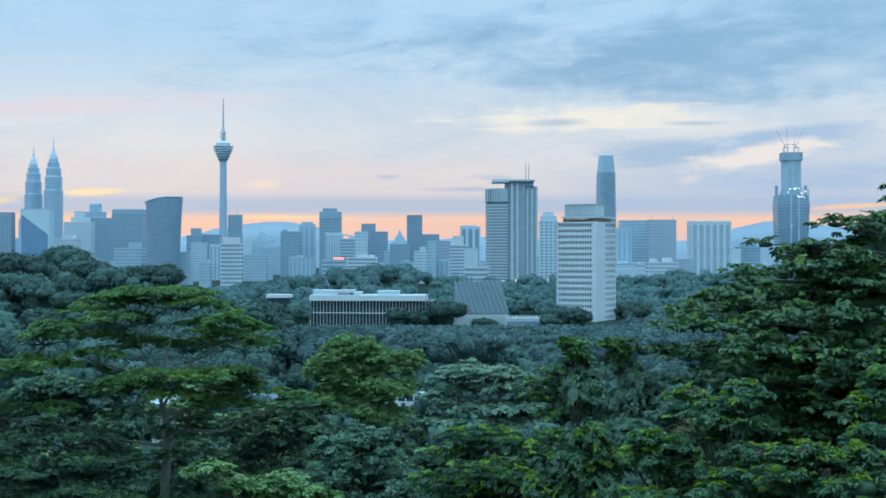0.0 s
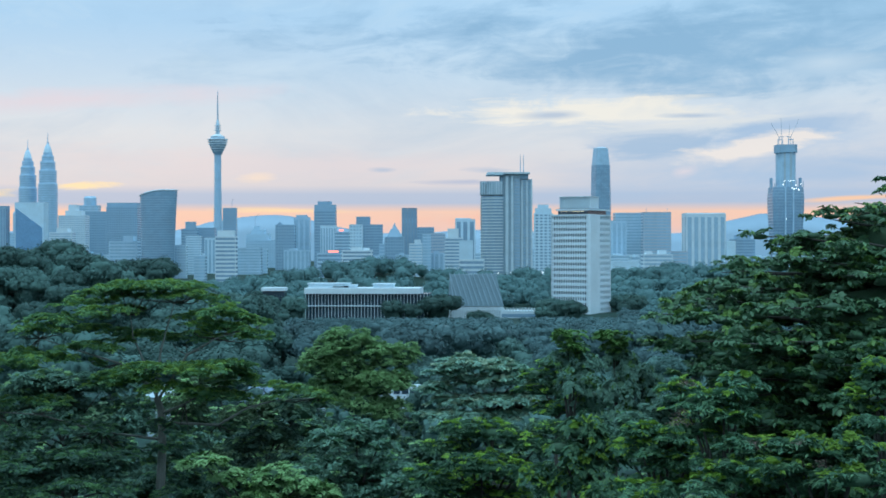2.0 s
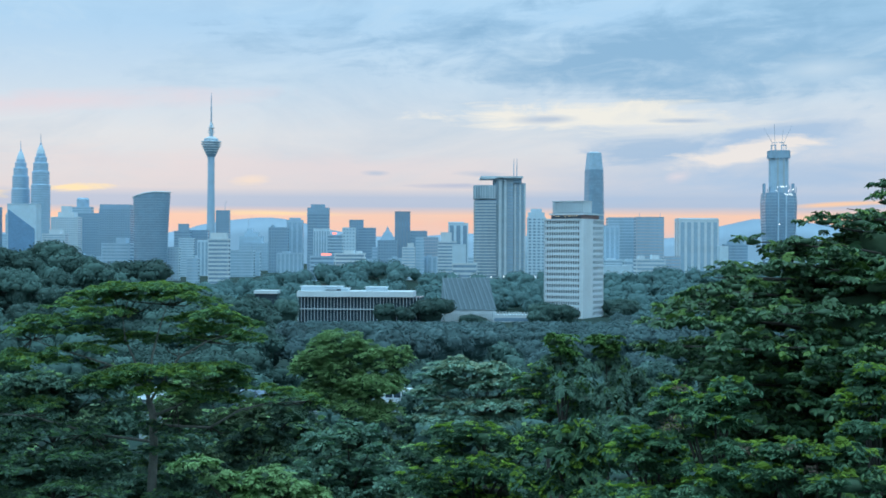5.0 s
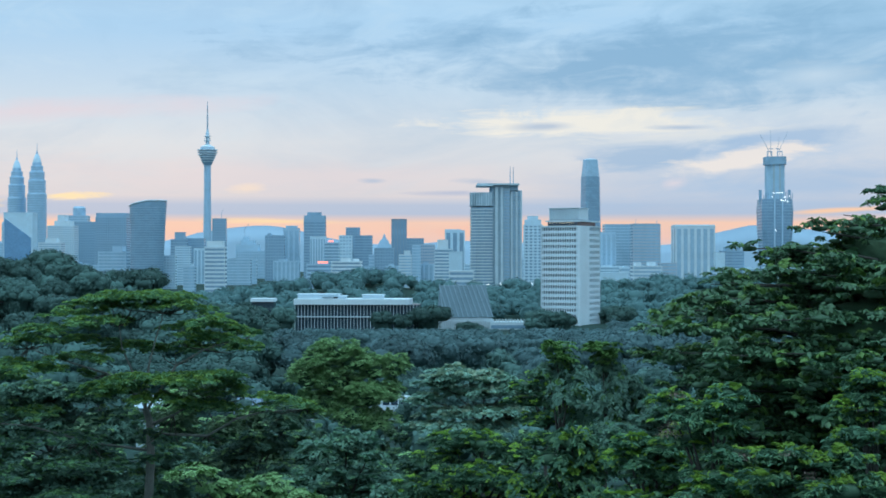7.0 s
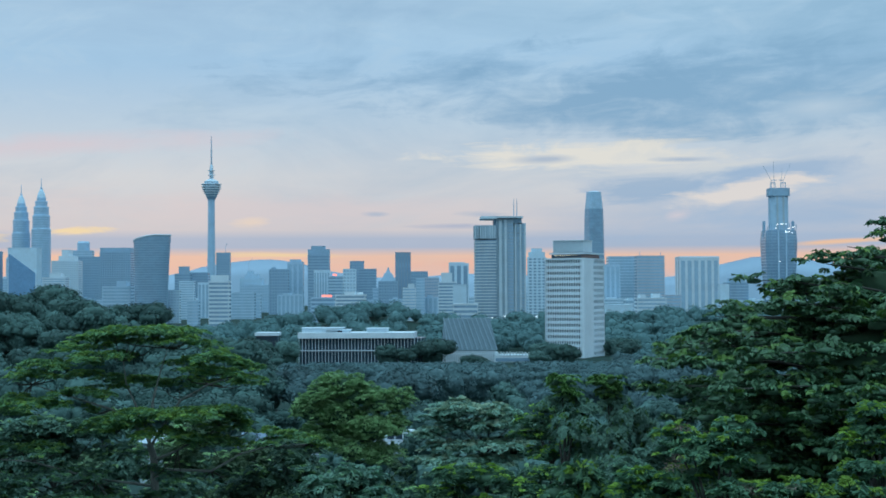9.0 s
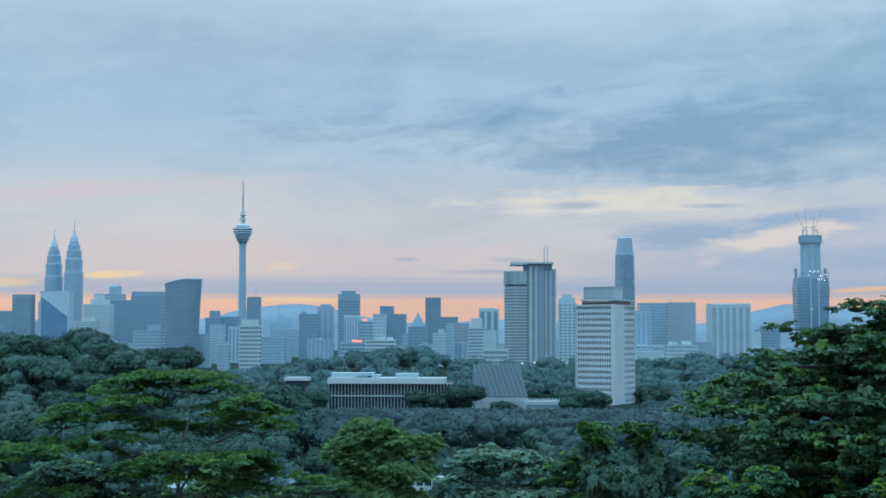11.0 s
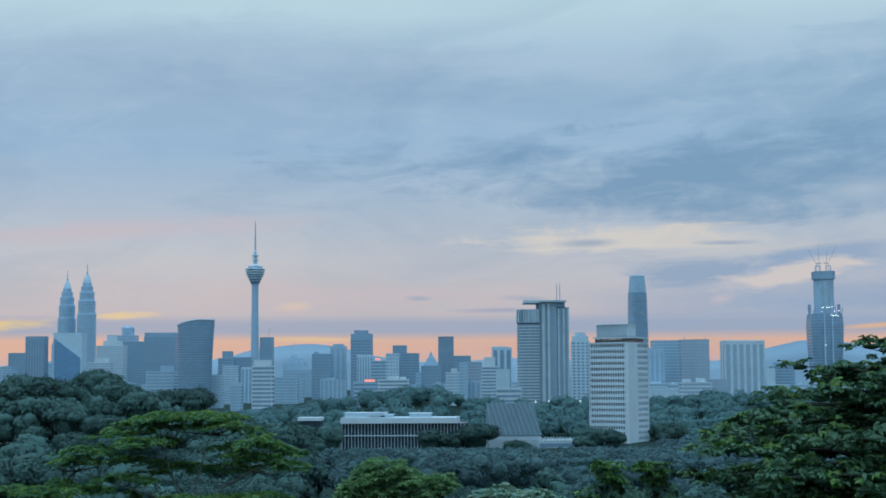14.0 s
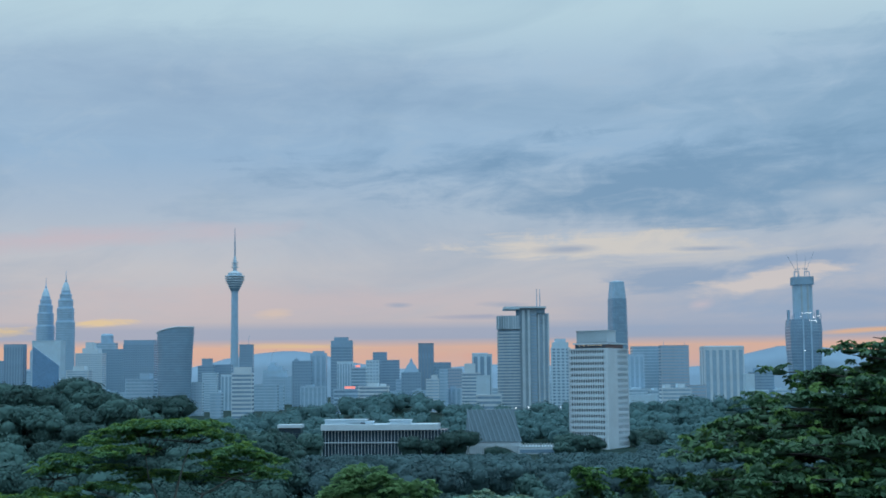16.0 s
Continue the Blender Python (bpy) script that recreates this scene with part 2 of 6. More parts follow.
LEAF_RIGHT = foliage("glossy_dark_leaves", (0.088, 0.192, 0.104), (0.182, 0.356, 0.134), 0.25, 0.45, gloss=0.25)
LEAF_RIGHT_YOUNG = foliage("glossy_young_leaves", (0.133, 0.265, 0.073), (0.222, 0.383, 0.085), 0.3, 0.45, gloss=0.25)
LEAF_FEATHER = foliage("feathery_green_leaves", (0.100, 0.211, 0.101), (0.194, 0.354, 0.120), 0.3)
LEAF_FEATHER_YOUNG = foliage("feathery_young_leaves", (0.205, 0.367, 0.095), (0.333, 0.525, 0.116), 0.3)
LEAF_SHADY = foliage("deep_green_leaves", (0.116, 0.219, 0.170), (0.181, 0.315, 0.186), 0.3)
LEAF_DULL = foliage("dull_green_leaves", (0.172, 0.280, 0.173), (0.235, 0.364, 0.190), 0.3)
LEAF_LIGHT = foliage("light_green_leaves", (0.239, 0.415, 0.190), (0.318, 0.518, 0.219), 0.3)
LEAF_SILVER = foliage("silvery_green_leaves", (0.200, 0.352, 0.278), (0.332, 0.501, 0.417), 0.25)
LEAF_SILVER_YOUNG = foliage("pale_silvery_leaves", (0.365, 0.517, 0.368), (0.533, 0.644, 0.483), 0.25)
LEAF_BRIGHT = foliage("fresh_green_leaves", (0.098, 0.212, 0.132), (0.210, 0.359, 0.165), 0.3)
LEAF_YOUNG = foliage("yellow_green_young_leaves", (0.207, 0.370, 0.070), (0.329, 0.520, 0.090), 0.35)
# valley, hill and far leaves: haze over the woods is part of the colour
LEAF_VALLEY = foliage("hazed_valley_leaves", (0.092, 0.167, 0.177), (0.120, 0.203, 0.199), 0.2, vary_leaf=0.18)
LEAF_HILL = foliage("hazed_hill_leaves", (0.069, 0.136, 0.124), (0.098, 0.181, 0.150), 0.1, vary_leaf=0.18)
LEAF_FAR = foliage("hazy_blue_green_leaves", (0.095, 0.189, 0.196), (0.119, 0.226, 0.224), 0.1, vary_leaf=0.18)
LEAF_TUFT = foliage("yellow_green_creeper_leaves", (0.095, 0.20, 0.062), (0.17, 0.34, 0.08), 0.1)
LEAF_MAROON = foliage("maroon_leaves", (0.09, 0.10, 0.125), (0.11, 0.12, 0.14), 0.1, vary_leaf=0.18)
SEED_PODS = foliage("dry_brown_seed_heads", (0.16, 0.13, 0.11), (0.25, 0.21, 0.18), 0.1)


# ---- mesh helpers ----
def part(name, bm, material, parent=None, label=""):
    me = bpy.data.meshes.new(name)
    bm.to_mesh(me)
    bm.free()
    me.materials.append(material)
    ob = new(name, me)
    ob.parent = parent
    return tagged(ob, label)


def share(name, me, parent, x=0, y=0, z=0, rz=0):
    """Another object on the same mesh."""
    ob = new(name, me)
    ob.parent = parent
    ob.location, ob.rotation_euler = (x, y, z), (0, 0, radians(rz))
    return ob


def add_box(bm, x0, y0, z0, x1, y1, z1, m=None):
    vs = [bm.verts.new((x, y, z)) for z in (z0, z1) for x, y in ((x0, y0), (x1, y0), (x1, y1), (x0, y1))]
    for q in ((3, 2, 1, 0), (4, 5, 6, 7), (0, 1, 5, 4), (1, 2, 6, 5), (2, 3, 7, 6), (3, 0, 4, 7)):
        bm.faces.new([vs[i] for i in q])
    if m is not None:
        bmesh.ops.transform(bm, matrix=m, verts=vs)
    return vs


def boxes(*specs):
    bm = bmesh.new()
    for s in specs:
        add_box(bm, *s)
    return bm


def prism(outline, z0, z1, bm=None, outline_top=None):
    """An upright solid over an outline of (x, y), with another outline at the top if given."""
    bm = bm or bmesh.new()
    top = outline_top or outline
    a = [bm.verts.new((x, y, z0)) for x, y in outline]
    b = [bm.verts.new((x, y, z1)) for x, y in top]
    n = len(a)
    bm.faces.new(a[::-1])
    bm.faces.new(b)
    for i in range(n):
        bm.faces.new((a[i], a[(i + 1) % n], b[(i + 1) % n], b[i]))
    return bm


def turned(profile, sides=24, bm=None):
    """A solid of revolution from (radius, z) pairs."""
    bm = bm or bmesh.new()
    rings = [[bm.verts.new((r * math.cos(2 * math.pi * i / sides), r * math.sin(2 * math.pi * i / sides), z)) for i in range(sides)] for r, z in profile]
    for lo, hi in zip(rings, rings[1:]):
        for i in range(sides):
            bm.faces.new((lo[i], lo[(i + 1) % sides], hi[(i + 1) % sides], hi[i]))
    bm.faces.new(rings[0][::-1])
    bm.faces.new(rings[-1])
    return bm


def tube(bm, points, radii, sides=7):
    """A bent, tapering round bar through points."""
    rings = []
    for i, p in enumerate(points):
        p = Vector(p)
        d = (Vector(points[min(i + 1, len(points) - 1)]) - Vector(points[max(i - 1, 0)])).normalized()
        a = d.orthogonal().normalized() if not rings else (ax - d * ax.dot(d)).normalized()
        ax = a
        c = d.cross(a)
        rings.append([bm.verts.new(p + (a * math.cos(6.2832 * k / sides) + c * math.sin(6.2832 * k / sides)) * radii[i]) for k in range(sides)])
    for lo, hi in zip(rings, rings[1:]):
        for k in range(sides):
            bm.faces.new((lo[k], lo[(k + 1) % sides], hi[(k + 1) % sides], hi[k]))
    bm.faces.new(rings[0][::-1])
    bm.faces.new(rings[-1])
    return bm


def thing(name, x, y, z, label, category, rz=0, group=""):
    e = new(name)
    e.location, e.rotation_euler = (x, y, z), (0, 0, radians(rz))
    e.empty_display_size = 1
    return tagged(e, label, category, group)


# ---- ground ----
BUMPS = [(-125, 480, 27, 60, 110), (-60, 1300, 23, 95, 150), (240, 1500, 15, 260, 200), (-230, 520, 18, 70, 120)]


def terrain(x, y):
    if y < 4:
        z = 46.2
    else:
        z = float(np.interp(y, (4, 14, 40, 60, 120, 200, 300, 500, 900, 1600, 5000), (46.2, 42, 31, 27, 21, 16, 12, 7, 1.5, 0, 0)))
    for cx, cy, h, rx, ry in BUMPS:
        z += h * math.exp(-((x - cx) / rx) ** 2 - ((y - cy) / ry) ** 2)
    return z + (1.2 * noise.noise((x * 0.02, y * 0.02, 0)) if y > 30 else 0)


def make_ground():
    ys = [-600, -200, -60, -20, -5, 4, 8, 14, 22, 32, 45, 60, 80, 100, 125, 150, 180, 220] + list(range(260, 1000, 40)) + list(range(1000, 2000, 100)) + [2300, 2800, 3500, 4300, 4990]
    us = [-1, -0.7, -0.5] + [i / 30 for i in range(-13, 14)] + [0.5, 0.7, 1]
    bm = bmesh.new()
    rows = []
    for y in ys:
        half = 400 + max(0, y) * 0.9
        rows.append([bm.verts.new((u * half, y, terrain(u * half, y))) for u in us])
    for a, b in zip(rows, rows[1:]):
        for i in range(len(us) - 1):
            f = bm.faces.new((a[i], a[i + 1], b[i + 1], b[i]))
            f.smooth = True
    return tagged(part("ground", bm, GROUND), "dark green wooded valley floor running out to the city", "ground", kind="structure")


make_ground()


def make_hills():
    """A low range of wooded hills behind the city, in a haze-blue colour."""
    bm = bmesh.new()
    swell = lambda x, cx, h, w: h * math.exp(-((x - cx) / w) ** 2)
    crest = lambda x: 28 + swell(x, -740, 60, 190) + swell(x, -490, 64, 190) + swell(x, -1350, 40, 260) + swell(x, 1130, 72, 230) + swell(x, 1500, 50, 300) + swell(x, 200, 30, 420) + 7 * noise.noise((x * 0.006, 3.3, 0)) + 3 * noise.noise((x * 0.022, 7.3, 0))
    xs = [i * 40 for i in range(-70, 71)]
    lines = [[bm.verts.new((x, y, 48 + (crest(x) - 0) * k - 48 * (1 - k))) for x in xs] for y, k in ((4880, 0.0), (4930, 0.65), (4970, 1.0), (4990, 0.6))]
    for a, b in zip(lines, lines[1:]):
        for i in range(len(xs) - 1):
            bm.faces.new((a[i], a[i + 1], b[i + 1], b[i])).smooth = True
    tagged(part("backdrop", bm, HILLS), "wooded hills coloured pale blue with haze, far behind the city", "hills", kind="structure")


make_hills()


# ---- the city ----
def tower_block(name, label, x0, x1, y, top, wall, glass=None, style="bands", floor=4.0, depth=None, base=0.0, rz=0.0, roofs=(), category="building", piers=0):
    """A building between x0 and x1 on its near side. style: bands (ribbon windows), strips (upright glass), grid (both), plain."""
    w, h = x1 - x0, top - base
    d = depth or max(18.0, 0.7 * w)
    root = thing(name, (x0 + x1) / 2, y + d / 2, base, label, category, rz)
    body = part("wall", boxes((-w / 2, -d / 2, 0, w / 2, d / 2, h)), wall, root)
    part("parapet", boxes((-w / 2 - 0.3, -d / 2 - 0.3, h, w / 2 + 0.3, d / 2 + 0.3, h + 1.2)), wall, root)
    z = h + 1.2
    for i, (rx0, rx1, rh) in enumerate(roofs):
        dd = d * (0.44 - 0.1 * i)
        part("plant_room", boxes((rx0 * w - w / 2 + 0.2, -dd, z, rx1 * w - w / 2 - 0.2, dd, z + rh)), wall, root)
    if glass and style in ("bands", "grid"):
        n = max(2, int(h / floor))
        step = h / n
        bm = boxes((-w * 0.47, -d / 2 - 0.12, 0, w * 0.47, -d / 2, step * 0.5), (-w / 2 - 0.12, -d * 0.46, 0, -w / 2, d * 0.46, step * 0.5),
                   (w / 2, -d * 0.46, 0, w / 2 + 0.12, d * 0.46, step * 0.5))
        first = part("window_band", bm, glass, body)
        first.location.z = step * 0.3
        for i in range(1, n):
            share("window_band", first.data, body, 0, 0, step * (i + 0.3))
    if glass and style in ("strips",):
        n = piers or max(3, int(w / 8))
        step = w / n
        first = part("window_strip", boxes((-step * 0.3, -d / 2 - 0.15, h * 0.02, step * 0.3, -d / 2, h * 0.96)), glass, body)
        first.location.x = -w / 2 + step / 2
        for i in range(1, n):
            share("window_strip", first.data, body, -w / 2 + step * (i + 0.5))
        side = part("window_strip", boxes((-w / 2 - 0.15, -step * 0.3, h * 0.02, w / 2 + 0.15, step * 0.3, h * 0.96)), glass, body)
        side.location.y = -d / 4
        share("window_strip", side.data, body, 0, d / 4)
    if style == "grid":
        n = piers or max(4, int(w / 5))
        step = w * 0.98 / n
        first = part("pier", boxes((-step * 0.2, -d / 2 - 0.4, 0, step * 0.2, -d / 2, h)), wall, body)
        first.location.x = -w * 0.49
        for i in range(1, n + 1):
            share("pier", first.data, body, -w * 0.49 + step * i)
    return root


def twin_tower(x, y, tip, label):
    """A round stepped tower with a tapering crown, ball and mast."""
    s = tip / 452.0
    root = thing("skyscraper", x, y, 0, label, "skyscraper", group="twin towers")
    r = 33.0 * s
    tiers = [(0, 275, 1.0), (275, 322, 0.9), (322, 352, 0.78), (352, 372, 0.63), (372, 384, 0.48)]
    for z0, z1, k in tiers:
        part("storey_drum", turned([(r * k, z0 * s), (r * k, z1 * s - 1.5), (r * k * 0.96, z1 * s)], 32), STEEL, root)
        band = turned([(r * k + 0.25, 0), (r * k + 0.25, 1.7)], 32)
        z, first = z0 * s + 4, None
        while z < z1 * s - 4:
            if first is None:
                first = part("window_band", band, GLASS_FAR, root)
                first.location.z = z
            else:
                share("window_band", first.data, root, 0, 0, z)
            z += 8.4 * s
    part("crown", turned([(r * 0.44, 384 * s), (r * 0.38, 394 * s), (r * 0.26, 405 * s), (r * 0.12, 414 * s)], 24), PALE_BLUE, root)
    part("ball", turned([(0.5, 413 * s), (3.2 * s, 415 * s), (3.8 * s, 417.5 * s), (3.2 * s, 420 * s), (0.6, 423 * s)], 14), STEEL, root)
    part("mast", turned([(1.5, 421 * s), (1.1, 436 * s), (0.6, tip)], 10), STEEL, root)
    bustle = part("annexe", turned([(r * 0.62, 0), (r * 0.62, 178 * s), (r * 0.5, 186 * s)], 20), STEEL, root)
    bustle.location = (-r, -4, 0)
    return root


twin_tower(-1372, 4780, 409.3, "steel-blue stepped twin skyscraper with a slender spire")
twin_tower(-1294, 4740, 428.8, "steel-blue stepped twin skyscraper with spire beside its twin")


def tv_tower(x, y, tip):
    root = thing("telecommunications_tower", x, y, 40, "pale concrete telecommunications tower with ringed pod and mast", "tower")
    k = (tip - 40) / 421.0
    part("shaft", turned([(12, 0), (10.4, 90 * k), (9.0, 180 * k), (9.0, 246 * k), (11, 262 * k)], 28), STEEL, root)
    z = lambda v: v * k
    # pod: stacked rings that widen upwards
    part("pod_core", turned([(10, z(252)), (15, z(262)), (21, z(278)), (22, z(290)), (18, z(297)), (9, z(304))], 32), GLASS_MID, root)
    for zz, r in ((260, 15.0), (266, 18.5), (272, 21.5), (278, 24.5), (284, 26.0), (290, 26.5)):
        part("ring", turned([(r - 2.5, z(zz)), (r, z(zz) + 0.8), (r, z(zz) + 3.0), (r - 2.5, z(zz) + 3.6)], 32), PALE_CONCRETE, root)
    part("upper_deck", turned([(18, z(296)), (19, z(300)), (12, z(303)), (7, z(306))], 28), PALE_CONCRETE, root)
    for zz, r in ((309, 6.0), (315, 9.5), (321, 8.0), (327, 9.0), (334, 5.5)):
        part("aerial_platform", turned([(r * 0.5, z(zz)), (r, z(zz) + 0.6), (r, z(zz) + 2.4), (r * 0.5, z(zz) + 3.2)], 20), PALE_CONCRETE, root)
    part("upper_shaft", turned([(5, z(303)), (4.2, z(335)), (2.6, z(345))], 16), PALE_BLUE, root)
    part("mast", turned([(2.2, z(345)), (1.9, z(385)), (1.4, z(386)), (1.2, z(408)), (0.5, z(421))], 10), MAUVE_WALL, root)
    return root


tv_tower(-577.7, 3750, 459.3)


def slender_tower():
    """Tapering glass skyscraper with a lantern top."""
    y = 4850
    root = thing("skyscraper", 554.2, y, 0, "blue glass skyscraper with softly tapering lantern top", "skyscraper", 20)
    w0, w1, w2 = 36.5, 30.73, 24.01
    zs, zt = 324.3, 382.0
    cut = lambda w: [(-w, -w * 0.7), (-w * 0.7, -w), (w * 0.7, -w), (w, -w * 0.7), (w, w * 0.7), (w * 0.7, w), (-w * 0.7, w), (-w, w * 0.7)]
    w0, w1, w2 = w0 * 0.85, w1 * 0.85, w2 * 0.85
    part("curtain_wall", prism(cut(w0), 0, zs, None, cut(w1)), GLASS_SLATE, root)
    part("lantern", prism(cut(w1 * 0.97), zs, zt, None, cut(w2)), GLASS_FAR, root)
    part("roof_cap", prism(cut(w2 * 0.9), zt, zt + 2.5, None, cut(w2 * 0.6)), PALE_BLUE, root)
    n = 24
    for i in range(n):
        z = zs * (0.05 + 0.95 * i / n)
        k = w0 + (w1 - w0) * z / zs + 0.3
        part("floor_band", prism(cut(k), z, z + 0.5), GLASS_FAR, root)


slender_tower()


def unfinished_tower():
    """Faceted skyscraper under construction: wide lower body, bare core above, cranes on top."""
    y = 3300
    root = thing("unfinished_skyscraper", 805.1, y, 0, "half-built grey skyscraper core with work lights", "skyscraper")
    rot = lambda w, c=0.72: [(-w, -w * c), (-w * c, -w), (w * c, -w), (w, -w * c), (w, w * c), (w * c, w), (-w * c, w), (-w, w * c)]
    zs = (0, 73.9, 113.1, 158.9, 183.7)
    ws = (28.1, 32.67, 35.29, 36.6, 34.64)
    for z0, z1, a, b in zip(zs, zs[1:], ws, ws[1:]):
        part("lower_storey", prism(rot(a), z0, z1, None, rot(b)), GLASS_MID, root)
    for i in range(22):
        z = 30 + (zs[4] - 30) * i / 22
        k = float(np.interp(z, zs, ws)) + 0.35
        part("floor_slab", prism(rot(k), z, z + 1.4), SLATE_WALL, root)
    z1, z2, z3 = 183.7, 263.5, 281.8
    core = 20.26
    part("core", prism(rot(core, 0.6), z1, z2), BLUE_GREY, root)
    part("climbing_formwork", prism(rot(core * 1.15, 0.7), z2, z3), SLATE_WALL, root)
    for sx in (-1, 1):
        part("core_rib", boxes((sx * core * 0.35 - 2, -core - 2, z1 * 0.2, sx * core * 0.35 + 2, -core * 0.4, z2)), GREY_CONCRETE, root)
        part("lower_rib", boxes((sx * 9 - 1.6, -ws[3] - 1.5, 20, sx * 9 + 1.6, -ws[3] + 6, z1)), BLUE_GREY, root)
    for i in range(14):
        a = -0.95 + 1.9 * i / 13
        hh = 8 + 9 * abs(math.sin(i * 2.7))
        part("edge_column", boxes((a * ws[4] - 0.8, -ws[4] * 0.95, z1, a * ws[4] + 0.8, -ws[4] * 0.95 + 1.6, z1 + hh)), SLATE_WALL, root)
    for sx in (-1, 1):
        part("corner_mast", boxes((sx * (ws[4] - 1) - 2.2, -6, z1 - 20, sx * (ws[4] - 1) + 2.2, 6, z1 + 22)), SLATE_WALL, root)
        part("roof_frame", boxes((sx * 12 - 6, -1, z3 + 12, sx * 12 + 6, 1, z3 + 14), (sx * 12 - 6, -1, z3, sx * 12 - 4.6, 1, z3 + 12), (sx * 12 + 4.6, -1, z3, sx * 12 + 6, 1, z3 + 12)), SLATE_WALL, root)
    for i, (lx, lz) in enumerate(((-10, 9), (-3, 9), (1, 9), (7, 9.5), (9, -4), (14, -3), (-13, 3), (12, 2), (18, -5), (5, -3), (-6, -52), (19, -95), (21, 4))):
        part("work_light", turned([(0.4, 0), (0.85, 0.4), (0.85, 1.1), (0.4, 1.5)], 8), WHITE_LAMP, root).location = (lx * 1.15, -ws[3] - 2.5, z1 + lz * 1.4)
    for cx, lean, length in ((-12, -0.02, 44), (-20, -0.50, 40), (10, 0.10, 30), (16, 0.42, 46)):
        crane = thing("tower_crane", 805.1 + cx * 0.75, y, z3, "thin luffing tower crane on the unfinished skyscraper", "crane", group="cranes on the unfinished tower")
        part("crane_mast", tube(bmesh.new(), [(0, 0, 0), (0, 0, 20)], [0.7, 0.7], 4), MAUVE_WALL, crane)
        part("jib", tube(bmesh.new(), [(0, 0, 18), (math.sin(lean) * length, 0, 18 + math.cos(lean) * length)], [0.6, 0.4], 4), MAUVE_WALL, crane)
        part("counter_jib", tube(bmesh.new(), [(0, 0, 18), (-6 if lean > 0 else 6, 0, 20)], [1.0, 1.2], 4), MAUVE_WALL, crane)


unfinished_tower()


def curved_tower():
    """Dark glass tower with bowed sides and a sloping open crown."""
    D = 2150
    root = thing("office_tower", -424.1, D + 20, 0, "dark blue-grey glass tower with bowed sides and sloping crown", "building")
    half, top_l, top_r = 28.1, 124.5, 133.9
    n = 34
    oval = lambda a, b, cx=0: [(cx + a * math.cos(t) * abs(math.cos(t)) ** -0.35 if abs(math.cos(t)) > 1e-6 else cx, b * math.sin(t)) for t in [2 * math.pi * (i + 0.5) / 40 for i in range(40)]]
    shape = lambda z: (half * (0.88 + 0.12 * (z / top_r) ** 2), -half * 0.07 * (1 - z / top_r))
    for i in range(n):
        z0, z1 = top_l * i / n, top_l * (i + 1) / n
        a, c = shape(z0)
        a1, c1 = shape(z1)
        part("storey_glass", prism(oval(a, 16, c), z0, z1 - 0.9, None, oval(a1, 16, c1)), GLASS_SLATE, root)
        part("spandrel", prism(oval(a1 + 0.35, 16.35, c1), z1 - 0.9, z1), SLATE_WALL, root)
    # crown: a rim that climbs from one side to the other
    bm = bmesh.new()
    a, c = shape(top_r)
    pts = oval(a, 16, c)
    z_at = lambda x: top_l + (top_r - top_l) * min(1, max(0, ((x - c) / a * 0.5 + 0.5) * 1.9)) ** 0.6
    for (xa, ya), (xb, yb) in zip(pts, pts[1:] + pts[:1]):
        q = [bm.verts.new(p) for p in ((xa, ya, top_l), (xb, yb, top_l), (xb, yb, z_at(xb)), (xa, ya, z_at(xa)))]
        bm.faces.new(q)
    bmesh.ops.remove_doubles(bm, verts=bm.verts, dist=0.01)
    bmesh.ops.solidify(bm, geom=bm.faces, thickness=0.6)
    part("crown", bm, GLASS_SLATE, root)
    part("crown_rim", tube(bmesh.new(), [(x, y, z_at(x) + 0.8) for x, y in pts + pts[:1]], [1.1] * (len(pts) + 1), 6), PALE_CONCRETE, root)


curved_tower()


